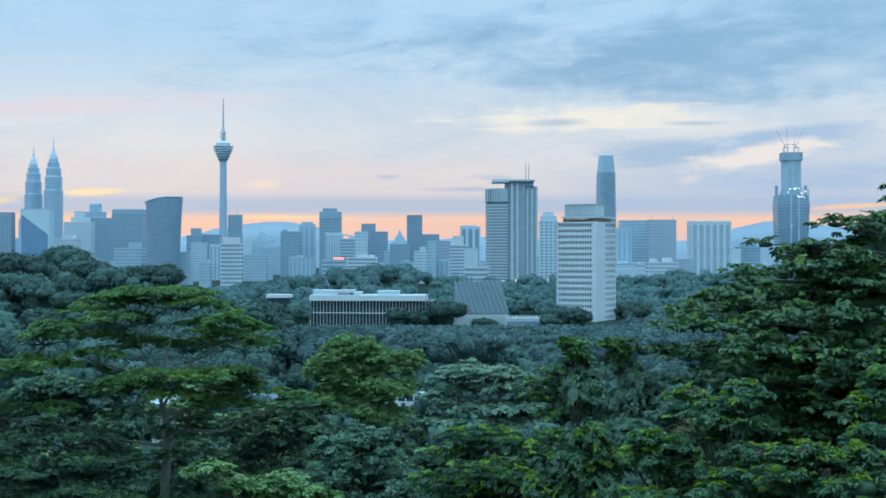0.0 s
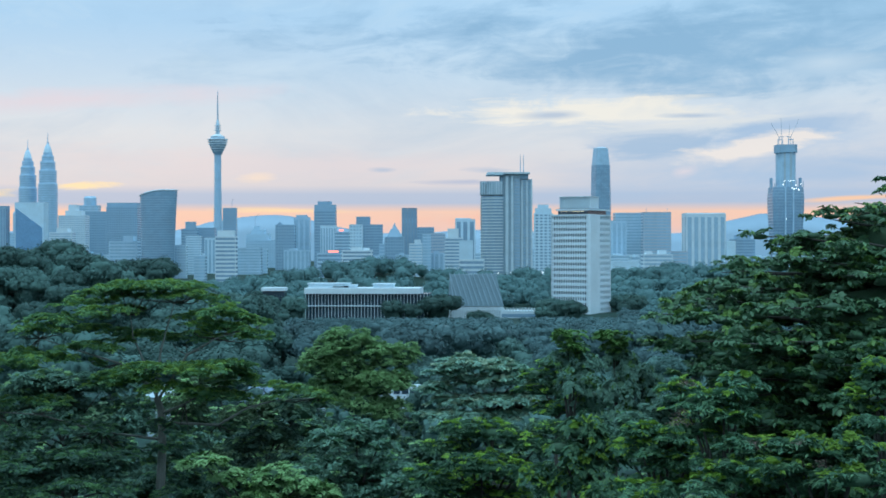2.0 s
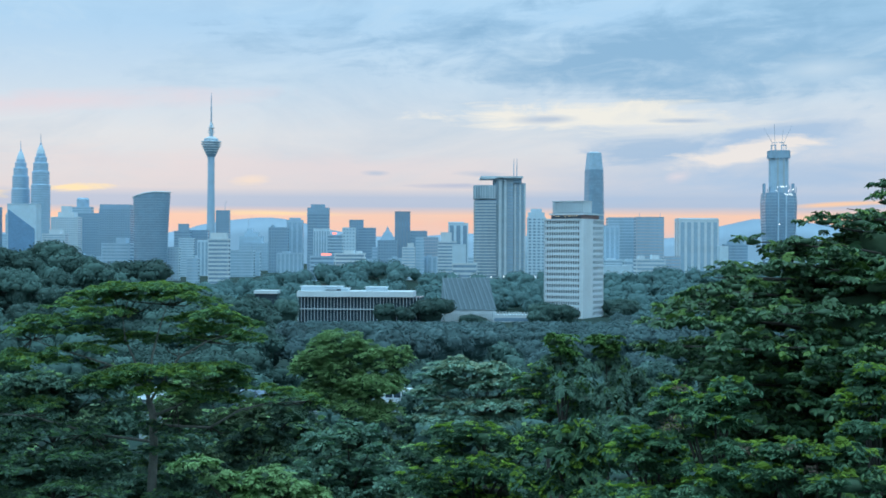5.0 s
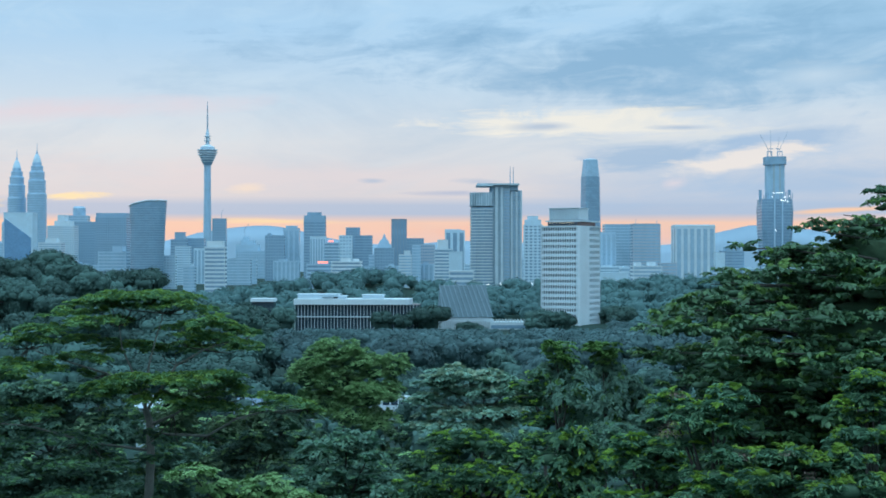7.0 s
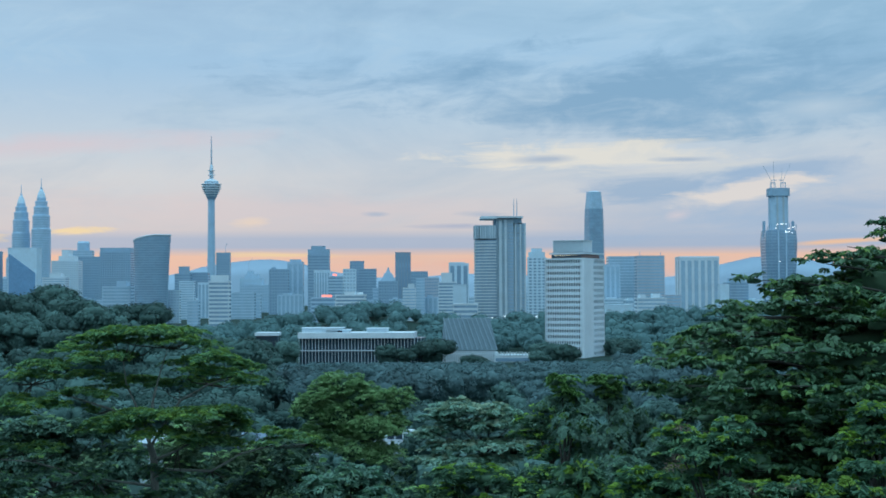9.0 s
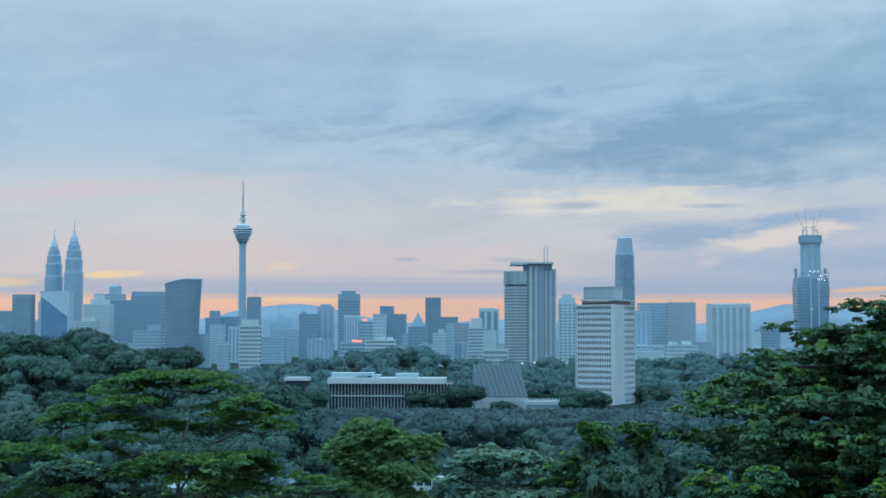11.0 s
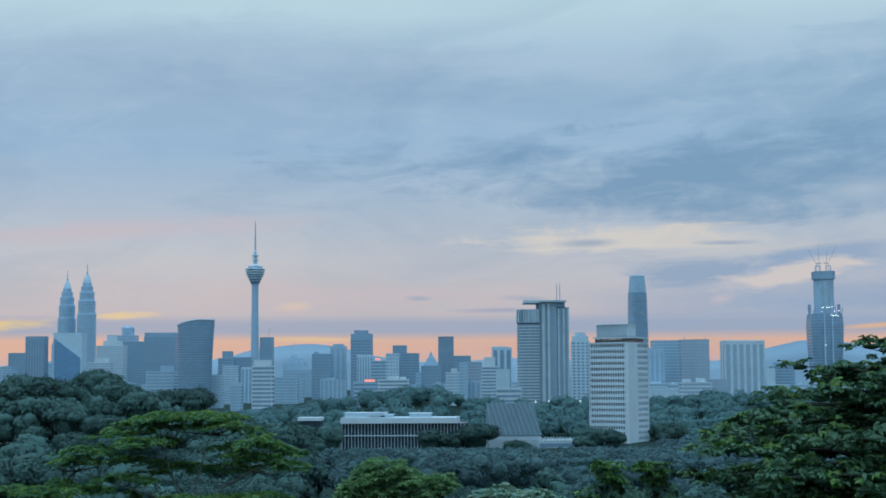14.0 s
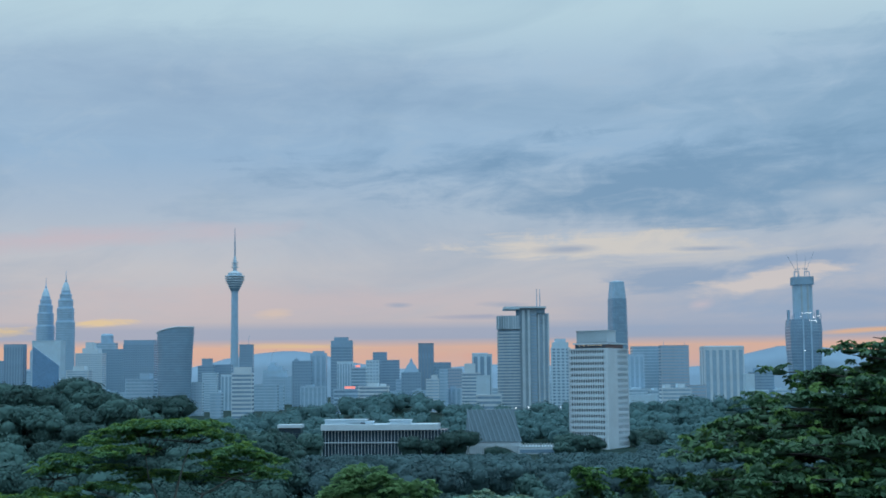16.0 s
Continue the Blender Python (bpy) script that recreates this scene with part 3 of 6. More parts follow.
def slab_roof_tower():
    """Concrete tower: rounded balcony wing, upright core strips and a wing-shaped roof slab."""
    D = 1900
    root = thing("office_tower", 91.81, D + 22, 4, "grey concrete tower with ribbon balconies and a slab roof", "building")
    px = lambda v: (v - 906) / 2525 * D
    z = lambda v: 44 + (450 - v) / 2525 * D
    h = z(330)
    # ribbon wing
    part("wing_core", boxes((px(862), -14, 0, px(900), 16, z(358))), BLUE_CONCRETE, root)
    n = 27
    bow = lambda k=0: [(px(862) - k, 14), (px(862) - k, -13), (px(870), -18 - k), (px(884), -20 - k), (px(899), -19 - k), (px(899), 14)]
    first = None
    for i in range(n):
        zz = 3 + (z(360) - 3) * i / n
        part("glass_band", prism(bow(), zz + 2.0, zz + 4.0), GLASS_MID, root)
        if first is None:
            first = part("balcony_band", prism(bow(1.2), 0, 2.0), BAND_CONCRETE, root)
            first.location.z = zz
        else:
            share("balcony_band", first.data, root, 0, 0, zz)
    part("top_storey", prism(bow(1.6), z(358), z(334)), BLUE_CONCRETE, root)
    for i in range(9):
        part("top_fin", boxes((px(862) + i * 3.2, -21.4, z(357), px(862) + i * 3.2 + 1.0, -17, z(335))), BAND_CONCRETE, root)
    # core and right-hand wing
    part("centre_block", boxes((px(899), -16, 0, px(930), 18, z(322))), BLUE_CONCRETE, root)
    part("side_wing", boxes((px(930), -14, 0, px(952), 18, z(330))), BLUE_CONCRETE, root)
    for c, w in ((904, 5), (914, 4)):
        part("centre_pier", boxes((px(c), -18.5, 0, px(c + w), -16, z(324))), BAND_CONCRETE, root)
    for c in (932, 941, 949):
        part("side_pier", boxes((px(c), -16, 0, px(c + 3), -14, z(332))), BAND_CONCRETE, root)
    rows = 30
    win_a = win_b = None
    for i in range(rows):
        zz = 4 + (z(326) - 6) * i / rows
        if win_a is None:
            win_a = part("centre_window", boxes((px(919), -16.6, 0, px(930), -16, 2.4)), GLASS_FAR, root)
            win_b = part("side_window", boxes((px(935.5), -14.5, 0, px(940.5), -14, 2.2)), GLASS_FAR, root)
            share("side_window", win_b.data, root, px(944.5) - px(935.5), 0, zz)
            win_a.location.z = win_b.location.z = zz
        else:
            share("centre_window", win_a.data, root, 0, 0, zz)
            share("side_window", win_b.data, root, 0, 0, zz)
            share("side_window", win_b.data, root, px(944.5) - px(935.5), 0, zz)
    bm = prism([(px(872), -24), (px(947), -20), (px(947), 20), (px(872), 20)], z(321), z(318))
    part("roof_slab", bm, BAND_CONCRETE, root)
    part("roof_wing", prism([(px(871), -25), (px(900), -23), (px(900), 20), (px(871), 20)], z(323), z(320)), BAND_CONCRETE, root)
    part("roof_storey", boxes((px(895), -14, z(334), px(945), 14, z(321))), SLATE_WALL, root)
    for c in (932, 937.5):
        part("roof_mast", turned([(0.7, z(318)), (0.6, z(300)), (0.25, z(285))], 6), MAUVE_WALL, root).location.x = px(c)


slab_roof_tower()


def sunscreen_tower():
    """White tower wrapped in rows of precast sunscreens, with a blank lift shaft and a ribbed penthouse."""
    D = 972
    th = -30.0
    root = thing("parliament_tower", 102.8, D, 0, "white concrete tower wrapped in rows of precast sunscreens", "building", th)
    # the near corner is at the origin: one face runs back along -x, the other along +y
    L1, L2 = 28.4, 38.0
    m, top = 0.385, 48 + (450 - 395) * 0.385
    part("inner_wall", boxes((-L1 + 0.9, 0.9, 0, -0.9, L2 - 0.9, top)), GLASS_DARK, root)
    pitch = 10.3 * m
    n = 17

    def screen(length, count):
        bm = bmesh.new()
        add_box(bm, 0, 0, 0, length, 1.2, 0.95)
        add_box(bm, 0, 0.3, 0.95, length, 1.2, 1.4)
        w = length / count
        for i in range(count + 1):
            add_box(bm, max(0, i * w - 0.3), 0.1, 1.4, min(length, i * w + 0.3), 1.1, pitch - 0.45)
        add_box(bm, 0, 0.1, pitch - 0.45, length, 1.2, pitch)
        return bm

    za = top - n * pitch
    for name, length, count, x, y, rz in (("sunscreen", L1, 16, -L1, 0, 0), ("sunscreen", L2, 21, 0, 0, 90), ("sunscreen", L1, 16, 0, L2, 180), ("sunscreen", L2, 21, -L1, L2, -90)):
        first = part(name, screen(length, count), WHITE, root)
        first.location, first.rotation_euler = (x, y, za), (0, 0, radians(rz))
        for i in range(1, n):
            share(name, first.data, root, x, y, za + i * pitch, rz)
    part("base_wall", boxes((-L1 + 1, 1, -6, -1, L2 - 1, za)), WHITE, root)
    part("lift_shaft", boxes((-0.4, -1.6, 0, 1.9, 14.6, top + 0.5)), WHITE, root)
    part("roof_slab", boxes((-L1 - 0.4, -0.4, top, 0.4, L2 + 0.4, top + 0.9)), WHITE, root)
    part("roof_storey", boxes((-L1 + 4, 3, top + 0.9, -2, L2 - 4, top + 3.6)), GLASS_DARK, root)
    part("roof_deck", boxes((-L1 + 3, 1.5, top + 3.6, 1.5, L2 - 4, top + 4.6)), PALE_CONCRETE, root)
    for i in range(12):
        part("roof_lamp", turned([(0.12, 0), (0.22, 0.2), (0.1, 0.4)], 6), WARM_LAMP, root).location = (-L1 + 7 + i * 1.55, 1.2, top + 2.6)
    p0, p1 = top + 5.0, 48 + (450 - 362) * m
    part("penthouse", boxes((-22.5, 2, p0, 0, 17, p1)), PALE_CONCRETE, root)
    part("penthouse_base", boxes((-22.8, 1.7, p0 - 0.5, 0.3, 17.3, p0)), DUSK_WALL, root)
    for i in range(20):
        part("penthouse_fin", boxes((-22.4 + i * 1.12, 1.2, p0 + 0.3, -22.4 + i * 1.12 + 0.35, 2, p1 - 0.4)), WHITE, root)
    part("penthouse_cap", boxes((-22.9, 1.0, p1, 0.4, 17.4, p1 + 0.5)), PALE_CONCRETE, root)


sunscreen_tower()


def assembly_hall():
    """Hall with a steep ribbed concrete roof above a white zigzag screen."""
    D = 930
    root = thing("assembly_hall", 24.31, D, 0, "assembly hall with steep ribbed grey concrete roof", "building")
    m = D / 2525
    x0, x1, x2, x3 = -42 * m, 43 * m, 50 * m, -48 * m
    zt, zb = 48 - 50 * m, 48 - 105 * m
    bm = bmesh.new()
    pts = [(x3, 0, zb), (x2, 0, zb), (x2, 26, zb), (x3, 26, zb), (x0 - 1, 9, zt), (x1 - 2, 9, zt + 0.6), (x1 - 2, 17, zt + 0.6), (x0 - 1, 17, zt)]
    v = [bm.verts.new(p) for p in pts]
    for q in ((3, 2, 1, 0), (4, 5, 6, 7), (0, 1, 5, 4), (1, 2, 6, 5), (2, 3, 7, 6), (3, 0, 4, 7)):
        bm.faces.new([v[i] for i in q])
    part("roof", bm, RIB_CONCRETE, root)
    n = 11
    for i in range(n):
        a = i / (n - 1)
        xb, xt = x3 + 4 + (x2 - x3 - 4) * a, x0 - 1 + (x1 - 1 - x0) * max(0.0, a * 1.0 - 0.10)
        rib = tube(bmesh.new(), [(xb, -0.5, zb), (xt, 8.6, zt + 0.4), (xt - 0.3, 9.0, zt + 1.5)], [0.5, 0.4, 0.12], 4)
        part("roof_rib", rib, RIB_EDGE, root)
    part("hall_wall", boxes((x3 + 1, 1, -8, x2 - 1, 25, zb)), GREY_CONCRETE, root)
    screen = bmesh.new()
    for i in range(30):
        xa = x3 + (x2 - x3) * i / 30
        add_box(screen, xa, -1.0, -6, xa + 0.75, 0.8, zb - 0.6)
    add_box(screen, x3, -0.6, zb - 2.6, x2, 0.6, zb - 1.7)
    part("zigzag_screen", screen, WHITE, root)
    terrace = thing("terrace_block", 54.22, 925, 0, "low white terrace block with crenellated screen", "building")
    part("terrace_wall", boxes((-14, 0, -6, 14, 20, 6.2)), WHITE, terrace)
    for i in range(14):
        part("crenel", boxes((-14 + i * 2, -0.5, 6.2, -14 + i * 2 + 1.0, 0.5, 8.3)), WHITE, terrace)
    part("terrace_opening", boxes((-13, -0.2, 2.2, 13, 0, 4.4)), GLASS_MID, terrace)


assembly_hall()


def long_low_block():
    """Long two-storey office block with white fascia, thin upright fins and roof huts."""
    D = 900
    m = D / 2525
    root = thing("low_office_block", -45.98, D, 0, "long low glass block with white fascia and thin fins", "building", -4)
    x0, x1 = -107 * m, 96 * m
    zt, zf = 48 - 73 * m, 48 - 83 * m
    part("glass_wall", boxes((x0 + 0.5, 1.5, -8, x1 + 6, 26, zf)), GLASS_DARK, root)
    part("fascia", boxes((x0 - 0.5, -0.8, zf, x1 + 0.5, 27, zt)), WHITE, root)
    part("floor_edge", boxes((x0, 0.3, zf - 8, x1 + 5, 1.5, zf - 7.4)), PALE_CONCRETE, root)
    fin = None
    for i in range(38):
        xx = x0 + (x1 + 5 - x0) * i / 37
        if fin is None:
            fin = part("fin", boxes((-0.13, 0.9, -8, 0.13, 1.5, zf)), PALE_CONCRETE, root)
            fin.location.x = xx
        else:
            share("fin", fin.data, root, xx)
    for a, b, hgt in ((-104, -32, 2.6), (-60, -20, 1.4), (12, 48, 2.2)):
        part("roof_hut", boxes((a * m, 6, zt, b * m, 18, zt + hgt)), PALE_CONCRETE, root)
        part("hut_roof", boxes((a * m - 0.6, 5.2, zt + hgt, b * m + 0.6, 18.6, zt + hgt + 0.5)), WHITE, root)
    part("roof_opening", boxes((-40 * m, 5.8, zt + 0.3, -32 * m, 6, zt + 1.2)), GLASS_DARK, root)
    annex = thing("low_office_block", -105.2, 910, 0, "small white-roofed office block among trees", "building")
    part("glass_wall", boxes((-7, 1, -6, 7, 16, 20)), GLASS_DARK, annex)
    part("fascia", boxes((-7.6, 0, 20, 7.6, 17, 22)), WHITE, annex)


long_low_block()

# skyline, from the twin towers' side to the unfinished tower's side
O = "office_tower"
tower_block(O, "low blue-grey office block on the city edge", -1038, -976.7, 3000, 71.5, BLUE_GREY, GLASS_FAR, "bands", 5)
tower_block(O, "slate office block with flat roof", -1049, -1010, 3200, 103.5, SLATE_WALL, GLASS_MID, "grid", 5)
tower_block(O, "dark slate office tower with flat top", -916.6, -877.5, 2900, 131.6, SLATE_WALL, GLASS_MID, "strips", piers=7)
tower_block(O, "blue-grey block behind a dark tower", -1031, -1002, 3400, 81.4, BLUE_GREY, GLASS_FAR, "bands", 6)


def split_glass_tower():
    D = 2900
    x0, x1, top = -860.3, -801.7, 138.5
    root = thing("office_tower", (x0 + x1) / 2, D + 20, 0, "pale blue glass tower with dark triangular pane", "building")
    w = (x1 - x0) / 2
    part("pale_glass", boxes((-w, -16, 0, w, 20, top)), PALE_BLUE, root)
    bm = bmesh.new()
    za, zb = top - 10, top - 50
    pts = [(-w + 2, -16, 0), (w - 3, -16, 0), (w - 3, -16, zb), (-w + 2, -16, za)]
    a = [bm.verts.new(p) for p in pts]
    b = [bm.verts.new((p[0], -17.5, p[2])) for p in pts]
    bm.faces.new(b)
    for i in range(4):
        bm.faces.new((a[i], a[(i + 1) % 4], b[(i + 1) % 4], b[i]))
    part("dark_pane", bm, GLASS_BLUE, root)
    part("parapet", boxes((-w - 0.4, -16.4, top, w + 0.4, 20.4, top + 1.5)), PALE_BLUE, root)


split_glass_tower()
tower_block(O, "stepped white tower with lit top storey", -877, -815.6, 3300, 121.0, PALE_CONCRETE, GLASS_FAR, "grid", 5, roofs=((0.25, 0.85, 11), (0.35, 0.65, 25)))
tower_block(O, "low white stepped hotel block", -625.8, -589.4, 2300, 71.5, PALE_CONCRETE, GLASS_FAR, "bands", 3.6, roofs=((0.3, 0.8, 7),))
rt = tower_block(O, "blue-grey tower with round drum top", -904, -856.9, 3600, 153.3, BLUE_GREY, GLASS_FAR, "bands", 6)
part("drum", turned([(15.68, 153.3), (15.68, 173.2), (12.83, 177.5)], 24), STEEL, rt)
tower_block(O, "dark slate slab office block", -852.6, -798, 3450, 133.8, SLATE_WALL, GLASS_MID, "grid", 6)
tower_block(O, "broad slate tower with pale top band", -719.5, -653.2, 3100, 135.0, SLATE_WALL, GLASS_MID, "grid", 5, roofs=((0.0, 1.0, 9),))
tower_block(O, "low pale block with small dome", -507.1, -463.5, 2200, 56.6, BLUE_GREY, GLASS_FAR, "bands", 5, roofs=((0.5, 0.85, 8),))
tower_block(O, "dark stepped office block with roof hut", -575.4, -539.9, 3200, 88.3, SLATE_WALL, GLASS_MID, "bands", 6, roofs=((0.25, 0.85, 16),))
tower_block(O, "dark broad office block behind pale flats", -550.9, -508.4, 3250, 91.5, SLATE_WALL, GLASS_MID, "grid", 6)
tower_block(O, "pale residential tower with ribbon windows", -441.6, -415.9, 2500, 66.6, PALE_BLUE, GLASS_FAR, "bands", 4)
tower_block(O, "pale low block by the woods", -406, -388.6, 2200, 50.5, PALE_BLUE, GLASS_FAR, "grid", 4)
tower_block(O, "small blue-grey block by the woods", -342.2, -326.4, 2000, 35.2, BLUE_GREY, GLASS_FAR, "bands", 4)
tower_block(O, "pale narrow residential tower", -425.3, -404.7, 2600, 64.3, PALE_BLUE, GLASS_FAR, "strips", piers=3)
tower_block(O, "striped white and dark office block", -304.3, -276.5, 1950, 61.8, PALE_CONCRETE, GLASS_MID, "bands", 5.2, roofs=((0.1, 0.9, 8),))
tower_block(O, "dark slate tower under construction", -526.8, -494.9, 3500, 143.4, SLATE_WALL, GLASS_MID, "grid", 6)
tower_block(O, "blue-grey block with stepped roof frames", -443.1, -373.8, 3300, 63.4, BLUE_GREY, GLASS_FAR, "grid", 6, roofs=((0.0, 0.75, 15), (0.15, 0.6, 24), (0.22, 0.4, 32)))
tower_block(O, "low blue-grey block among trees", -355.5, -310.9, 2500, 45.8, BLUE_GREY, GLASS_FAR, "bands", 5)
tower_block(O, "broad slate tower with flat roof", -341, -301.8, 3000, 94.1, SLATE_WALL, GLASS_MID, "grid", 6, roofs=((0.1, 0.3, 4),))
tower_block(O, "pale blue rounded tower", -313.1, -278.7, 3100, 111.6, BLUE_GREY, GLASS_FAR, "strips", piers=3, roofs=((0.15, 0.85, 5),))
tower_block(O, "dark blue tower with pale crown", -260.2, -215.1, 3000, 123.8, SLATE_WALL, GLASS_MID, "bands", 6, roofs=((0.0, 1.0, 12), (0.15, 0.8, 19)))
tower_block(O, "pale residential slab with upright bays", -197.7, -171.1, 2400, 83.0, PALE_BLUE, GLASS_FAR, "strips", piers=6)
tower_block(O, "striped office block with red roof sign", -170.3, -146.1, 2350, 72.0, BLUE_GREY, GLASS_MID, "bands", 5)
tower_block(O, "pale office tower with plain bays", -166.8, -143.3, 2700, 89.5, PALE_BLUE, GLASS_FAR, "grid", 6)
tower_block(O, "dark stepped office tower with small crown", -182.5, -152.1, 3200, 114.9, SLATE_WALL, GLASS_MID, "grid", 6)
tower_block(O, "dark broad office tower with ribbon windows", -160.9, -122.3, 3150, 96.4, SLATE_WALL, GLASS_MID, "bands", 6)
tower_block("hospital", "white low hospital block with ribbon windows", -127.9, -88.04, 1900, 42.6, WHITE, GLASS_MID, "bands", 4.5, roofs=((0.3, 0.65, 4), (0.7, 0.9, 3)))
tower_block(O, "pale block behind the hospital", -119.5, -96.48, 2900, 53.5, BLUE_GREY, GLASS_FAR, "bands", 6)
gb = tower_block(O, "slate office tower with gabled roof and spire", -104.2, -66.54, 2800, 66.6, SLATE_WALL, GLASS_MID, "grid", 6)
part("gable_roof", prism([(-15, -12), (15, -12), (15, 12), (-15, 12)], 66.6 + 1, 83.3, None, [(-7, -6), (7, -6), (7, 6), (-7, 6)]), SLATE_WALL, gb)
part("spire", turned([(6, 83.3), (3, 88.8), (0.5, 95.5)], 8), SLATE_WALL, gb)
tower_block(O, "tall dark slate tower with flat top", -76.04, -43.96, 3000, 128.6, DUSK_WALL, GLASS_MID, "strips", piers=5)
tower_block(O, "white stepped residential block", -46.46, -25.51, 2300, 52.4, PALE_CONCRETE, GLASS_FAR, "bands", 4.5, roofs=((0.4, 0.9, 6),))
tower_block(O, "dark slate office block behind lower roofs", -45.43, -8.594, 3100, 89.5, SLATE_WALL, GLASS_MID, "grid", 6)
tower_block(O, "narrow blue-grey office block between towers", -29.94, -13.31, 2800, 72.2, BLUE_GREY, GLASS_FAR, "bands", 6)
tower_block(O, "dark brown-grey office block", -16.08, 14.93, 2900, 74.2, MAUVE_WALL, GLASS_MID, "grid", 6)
tower_block(O, "stepped white hotel with ribbon windows", 10.46, 39.21, 2200, 60.9, PALE_CONCRETE, GLASS_MID, "bands", 5, roofs=((0.15, 0.75, 14),))
tower_block(O, "pale tower with upright glass strips", 35.61, 75.81, 2900, 102.9, PALE_BLUE, GLASS_MID, "strips", piers=3, roofs=((0.0, 0.8, 2),))
tower_block(O, "pale blue-grey block with blank walls", 31.61, 51.57, 2100, 56.2, PALE_BLUE, None, "plain")
tower_block(O, "low brick-grey block with pale roof edge", 27.09, 58.46, 1800, 30.8, PALE_CONCRETE, GLASS_MID, "bands", 6)
tower_block(O, "pale tower with corner windows and drum roof", 155.8, 184.9, 2300, 100.7, PALE_BLUE, GLASS_MID, "grid", 5, piers=4, roofs=((0.05, 0.95, 8), (0.2, 0.8, 14)))
tower_block(O, "blue-grey slab tower with upright glass", 368.3, 410.1, 3100, 103.0, BLUE_GREY, GLASS_FAR, "strips", piers=4)
tower_block(O, "pale blue-grey slab tower", 422.8, 492.9, 3400, 127.2, BLUE_GREY, GLASS_FAR, "bands", 7)
tower_block(O, "mauve-grey slab tower with flat top", 475.7, 539.8, 3300, 126.2, MAUVE_WALL, GLASS_FAR, "bands", 7)
tower_block(O, "pale low podium block below the towers", 278.7, 324.3, 2300, 23.2, PALE_BLUE, None, "plain")
tower_block(O, "white low office block with ribbon windows", 317.2, 362.5, 2200, 34.8, PALE_CONCRETE, GLASS_FAR, "bands", 5, roofs=((0.1, 0.3, 5), (0.55, 0.8, 6)))
tower_block(O, "low mauve-grey block at the woods", 391.6, 420.1, 2400, 38.3, MAUVE_WALL, GLASS_FAR, "bands", 5)
tower_block(O, "pale tower with tall arched window strips", 435.7, 505, 2500, 103.3, PALE_CONCRETE, GLASS_FAR, "strips", piers=6, roofs=((0.0, 1.0, 2),))
tower_block(O, "slate office block with square roof hut", 620.2, 667.8, 3000, 62.0, SLATE_WALL, GLASS_MID, "bands", 6, roofs=((0.2, 0.8, 8),))
tower_block(O, "pale low block beside the woods", 466.4, 502.8, 2300, 29.6, PALE_BLUE, GLASS_FAR, "bands", 5, roofs=((0.0, 0.4, 26),))
tower_block(O, "blue-grey low block at the city edge", 767.6, 874.5, 3000, 47.8, BLUE_GREY, GLASS_FAR, "bands", 6)


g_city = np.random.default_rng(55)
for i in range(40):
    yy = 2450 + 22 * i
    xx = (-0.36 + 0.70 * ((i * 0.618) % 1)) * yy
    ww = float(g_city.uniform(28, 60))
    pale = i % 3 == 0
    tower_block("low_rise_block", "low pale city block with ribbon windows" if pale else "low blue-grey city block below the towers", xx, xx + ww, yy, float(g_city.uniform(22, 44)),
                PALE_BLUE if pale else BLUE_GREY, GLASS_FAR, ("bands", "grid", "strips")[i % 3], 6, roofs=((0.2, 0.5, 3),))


def roof_sign(x, y, z, w, h, label):
    root = thing("roof_sign", x, y, z, label, "sign")
    part("sign_panel", boxes((-w / 2, -0.4, 0.8, w / 2, 0.4, 0.8 + h)), RED_SIGN, root)
    for sx in (-0.4, 0.4):
        part("sign_post", boxes((sx * w - 0.2, 0, 0, sx * w + 0.2, 0.3, 0.8)), SLATE_WALL, root)


roof_sign(-159.3, 2354, 72.0 + 1.2, 7.43, 3.0, "glowing red roof sign on an office block")
tower_block(O, "low dark block with red lit fascia", -165.3, -132.8, 1950, 38.6, BLUE_GREY, GLASS_MID, "bands", 5)
roof_sign(-143.2, 1954, 38.6 + 1.2, 13.87, 2.6, "long glowing red sign over a low block")


def thin_crane(x, y, z, height, lean):
    root = thing("tower_crane", x, y, z, "thin far-off tower crane above the roofs", "crane", group="cranes over the city")
    part("crane_mast", tube(bmesh.new(), [(0, 0, -4), (0, 0, height)], [0.7, 0.7], 4), MAUVE_WALL, root)
    part("jib", tube(bmesh.new(), [(0, 0, height), (lean, 0, height * 1.5)], [0.6, 0.4], 4), MAUVE_WALL, root)


thin_crane(-507.5, 3520, 143.9, 16, 4)
thin_crane(-424.5, 3318, 63.4 + 33, 20, 10)
thin_crane(-333.8, 3010, 94.1, 8, -2)
thin_crane(485.2, 3320, 126.2, 8, 1)
thin_crane(533.9, 3320, 126.2, 7, 1)


def street_lamp(x, y, z, h):
    root = thing("street_lamp", x, y, z - h, "lit white street lamp by the tower's foot", "lamp", group="street lamps")
    part("lamp_post", turned([(0.15, 0), (0.1, h)], 6), GREY_CONCRETE, root)
    part("lamp_head", turned([(0.15, h), (0.5, h + 0.2), (0.5, h + 0.7), (0.15, h + 0.9)], 8), WHITE_LAMP, root)


for px_x, px_z in ((47.13, 16.2), (53.19, 16.2), (72.04, 16.2), (86.86, 16.9), (95.61, 15.6),
                   (101, 17.6), (107.1, 15.6), (109.1, 17.6), (115.1, 16.9), (124.6, 16.9)):
    street_lamp(px_x, 1700, px_z, 9)


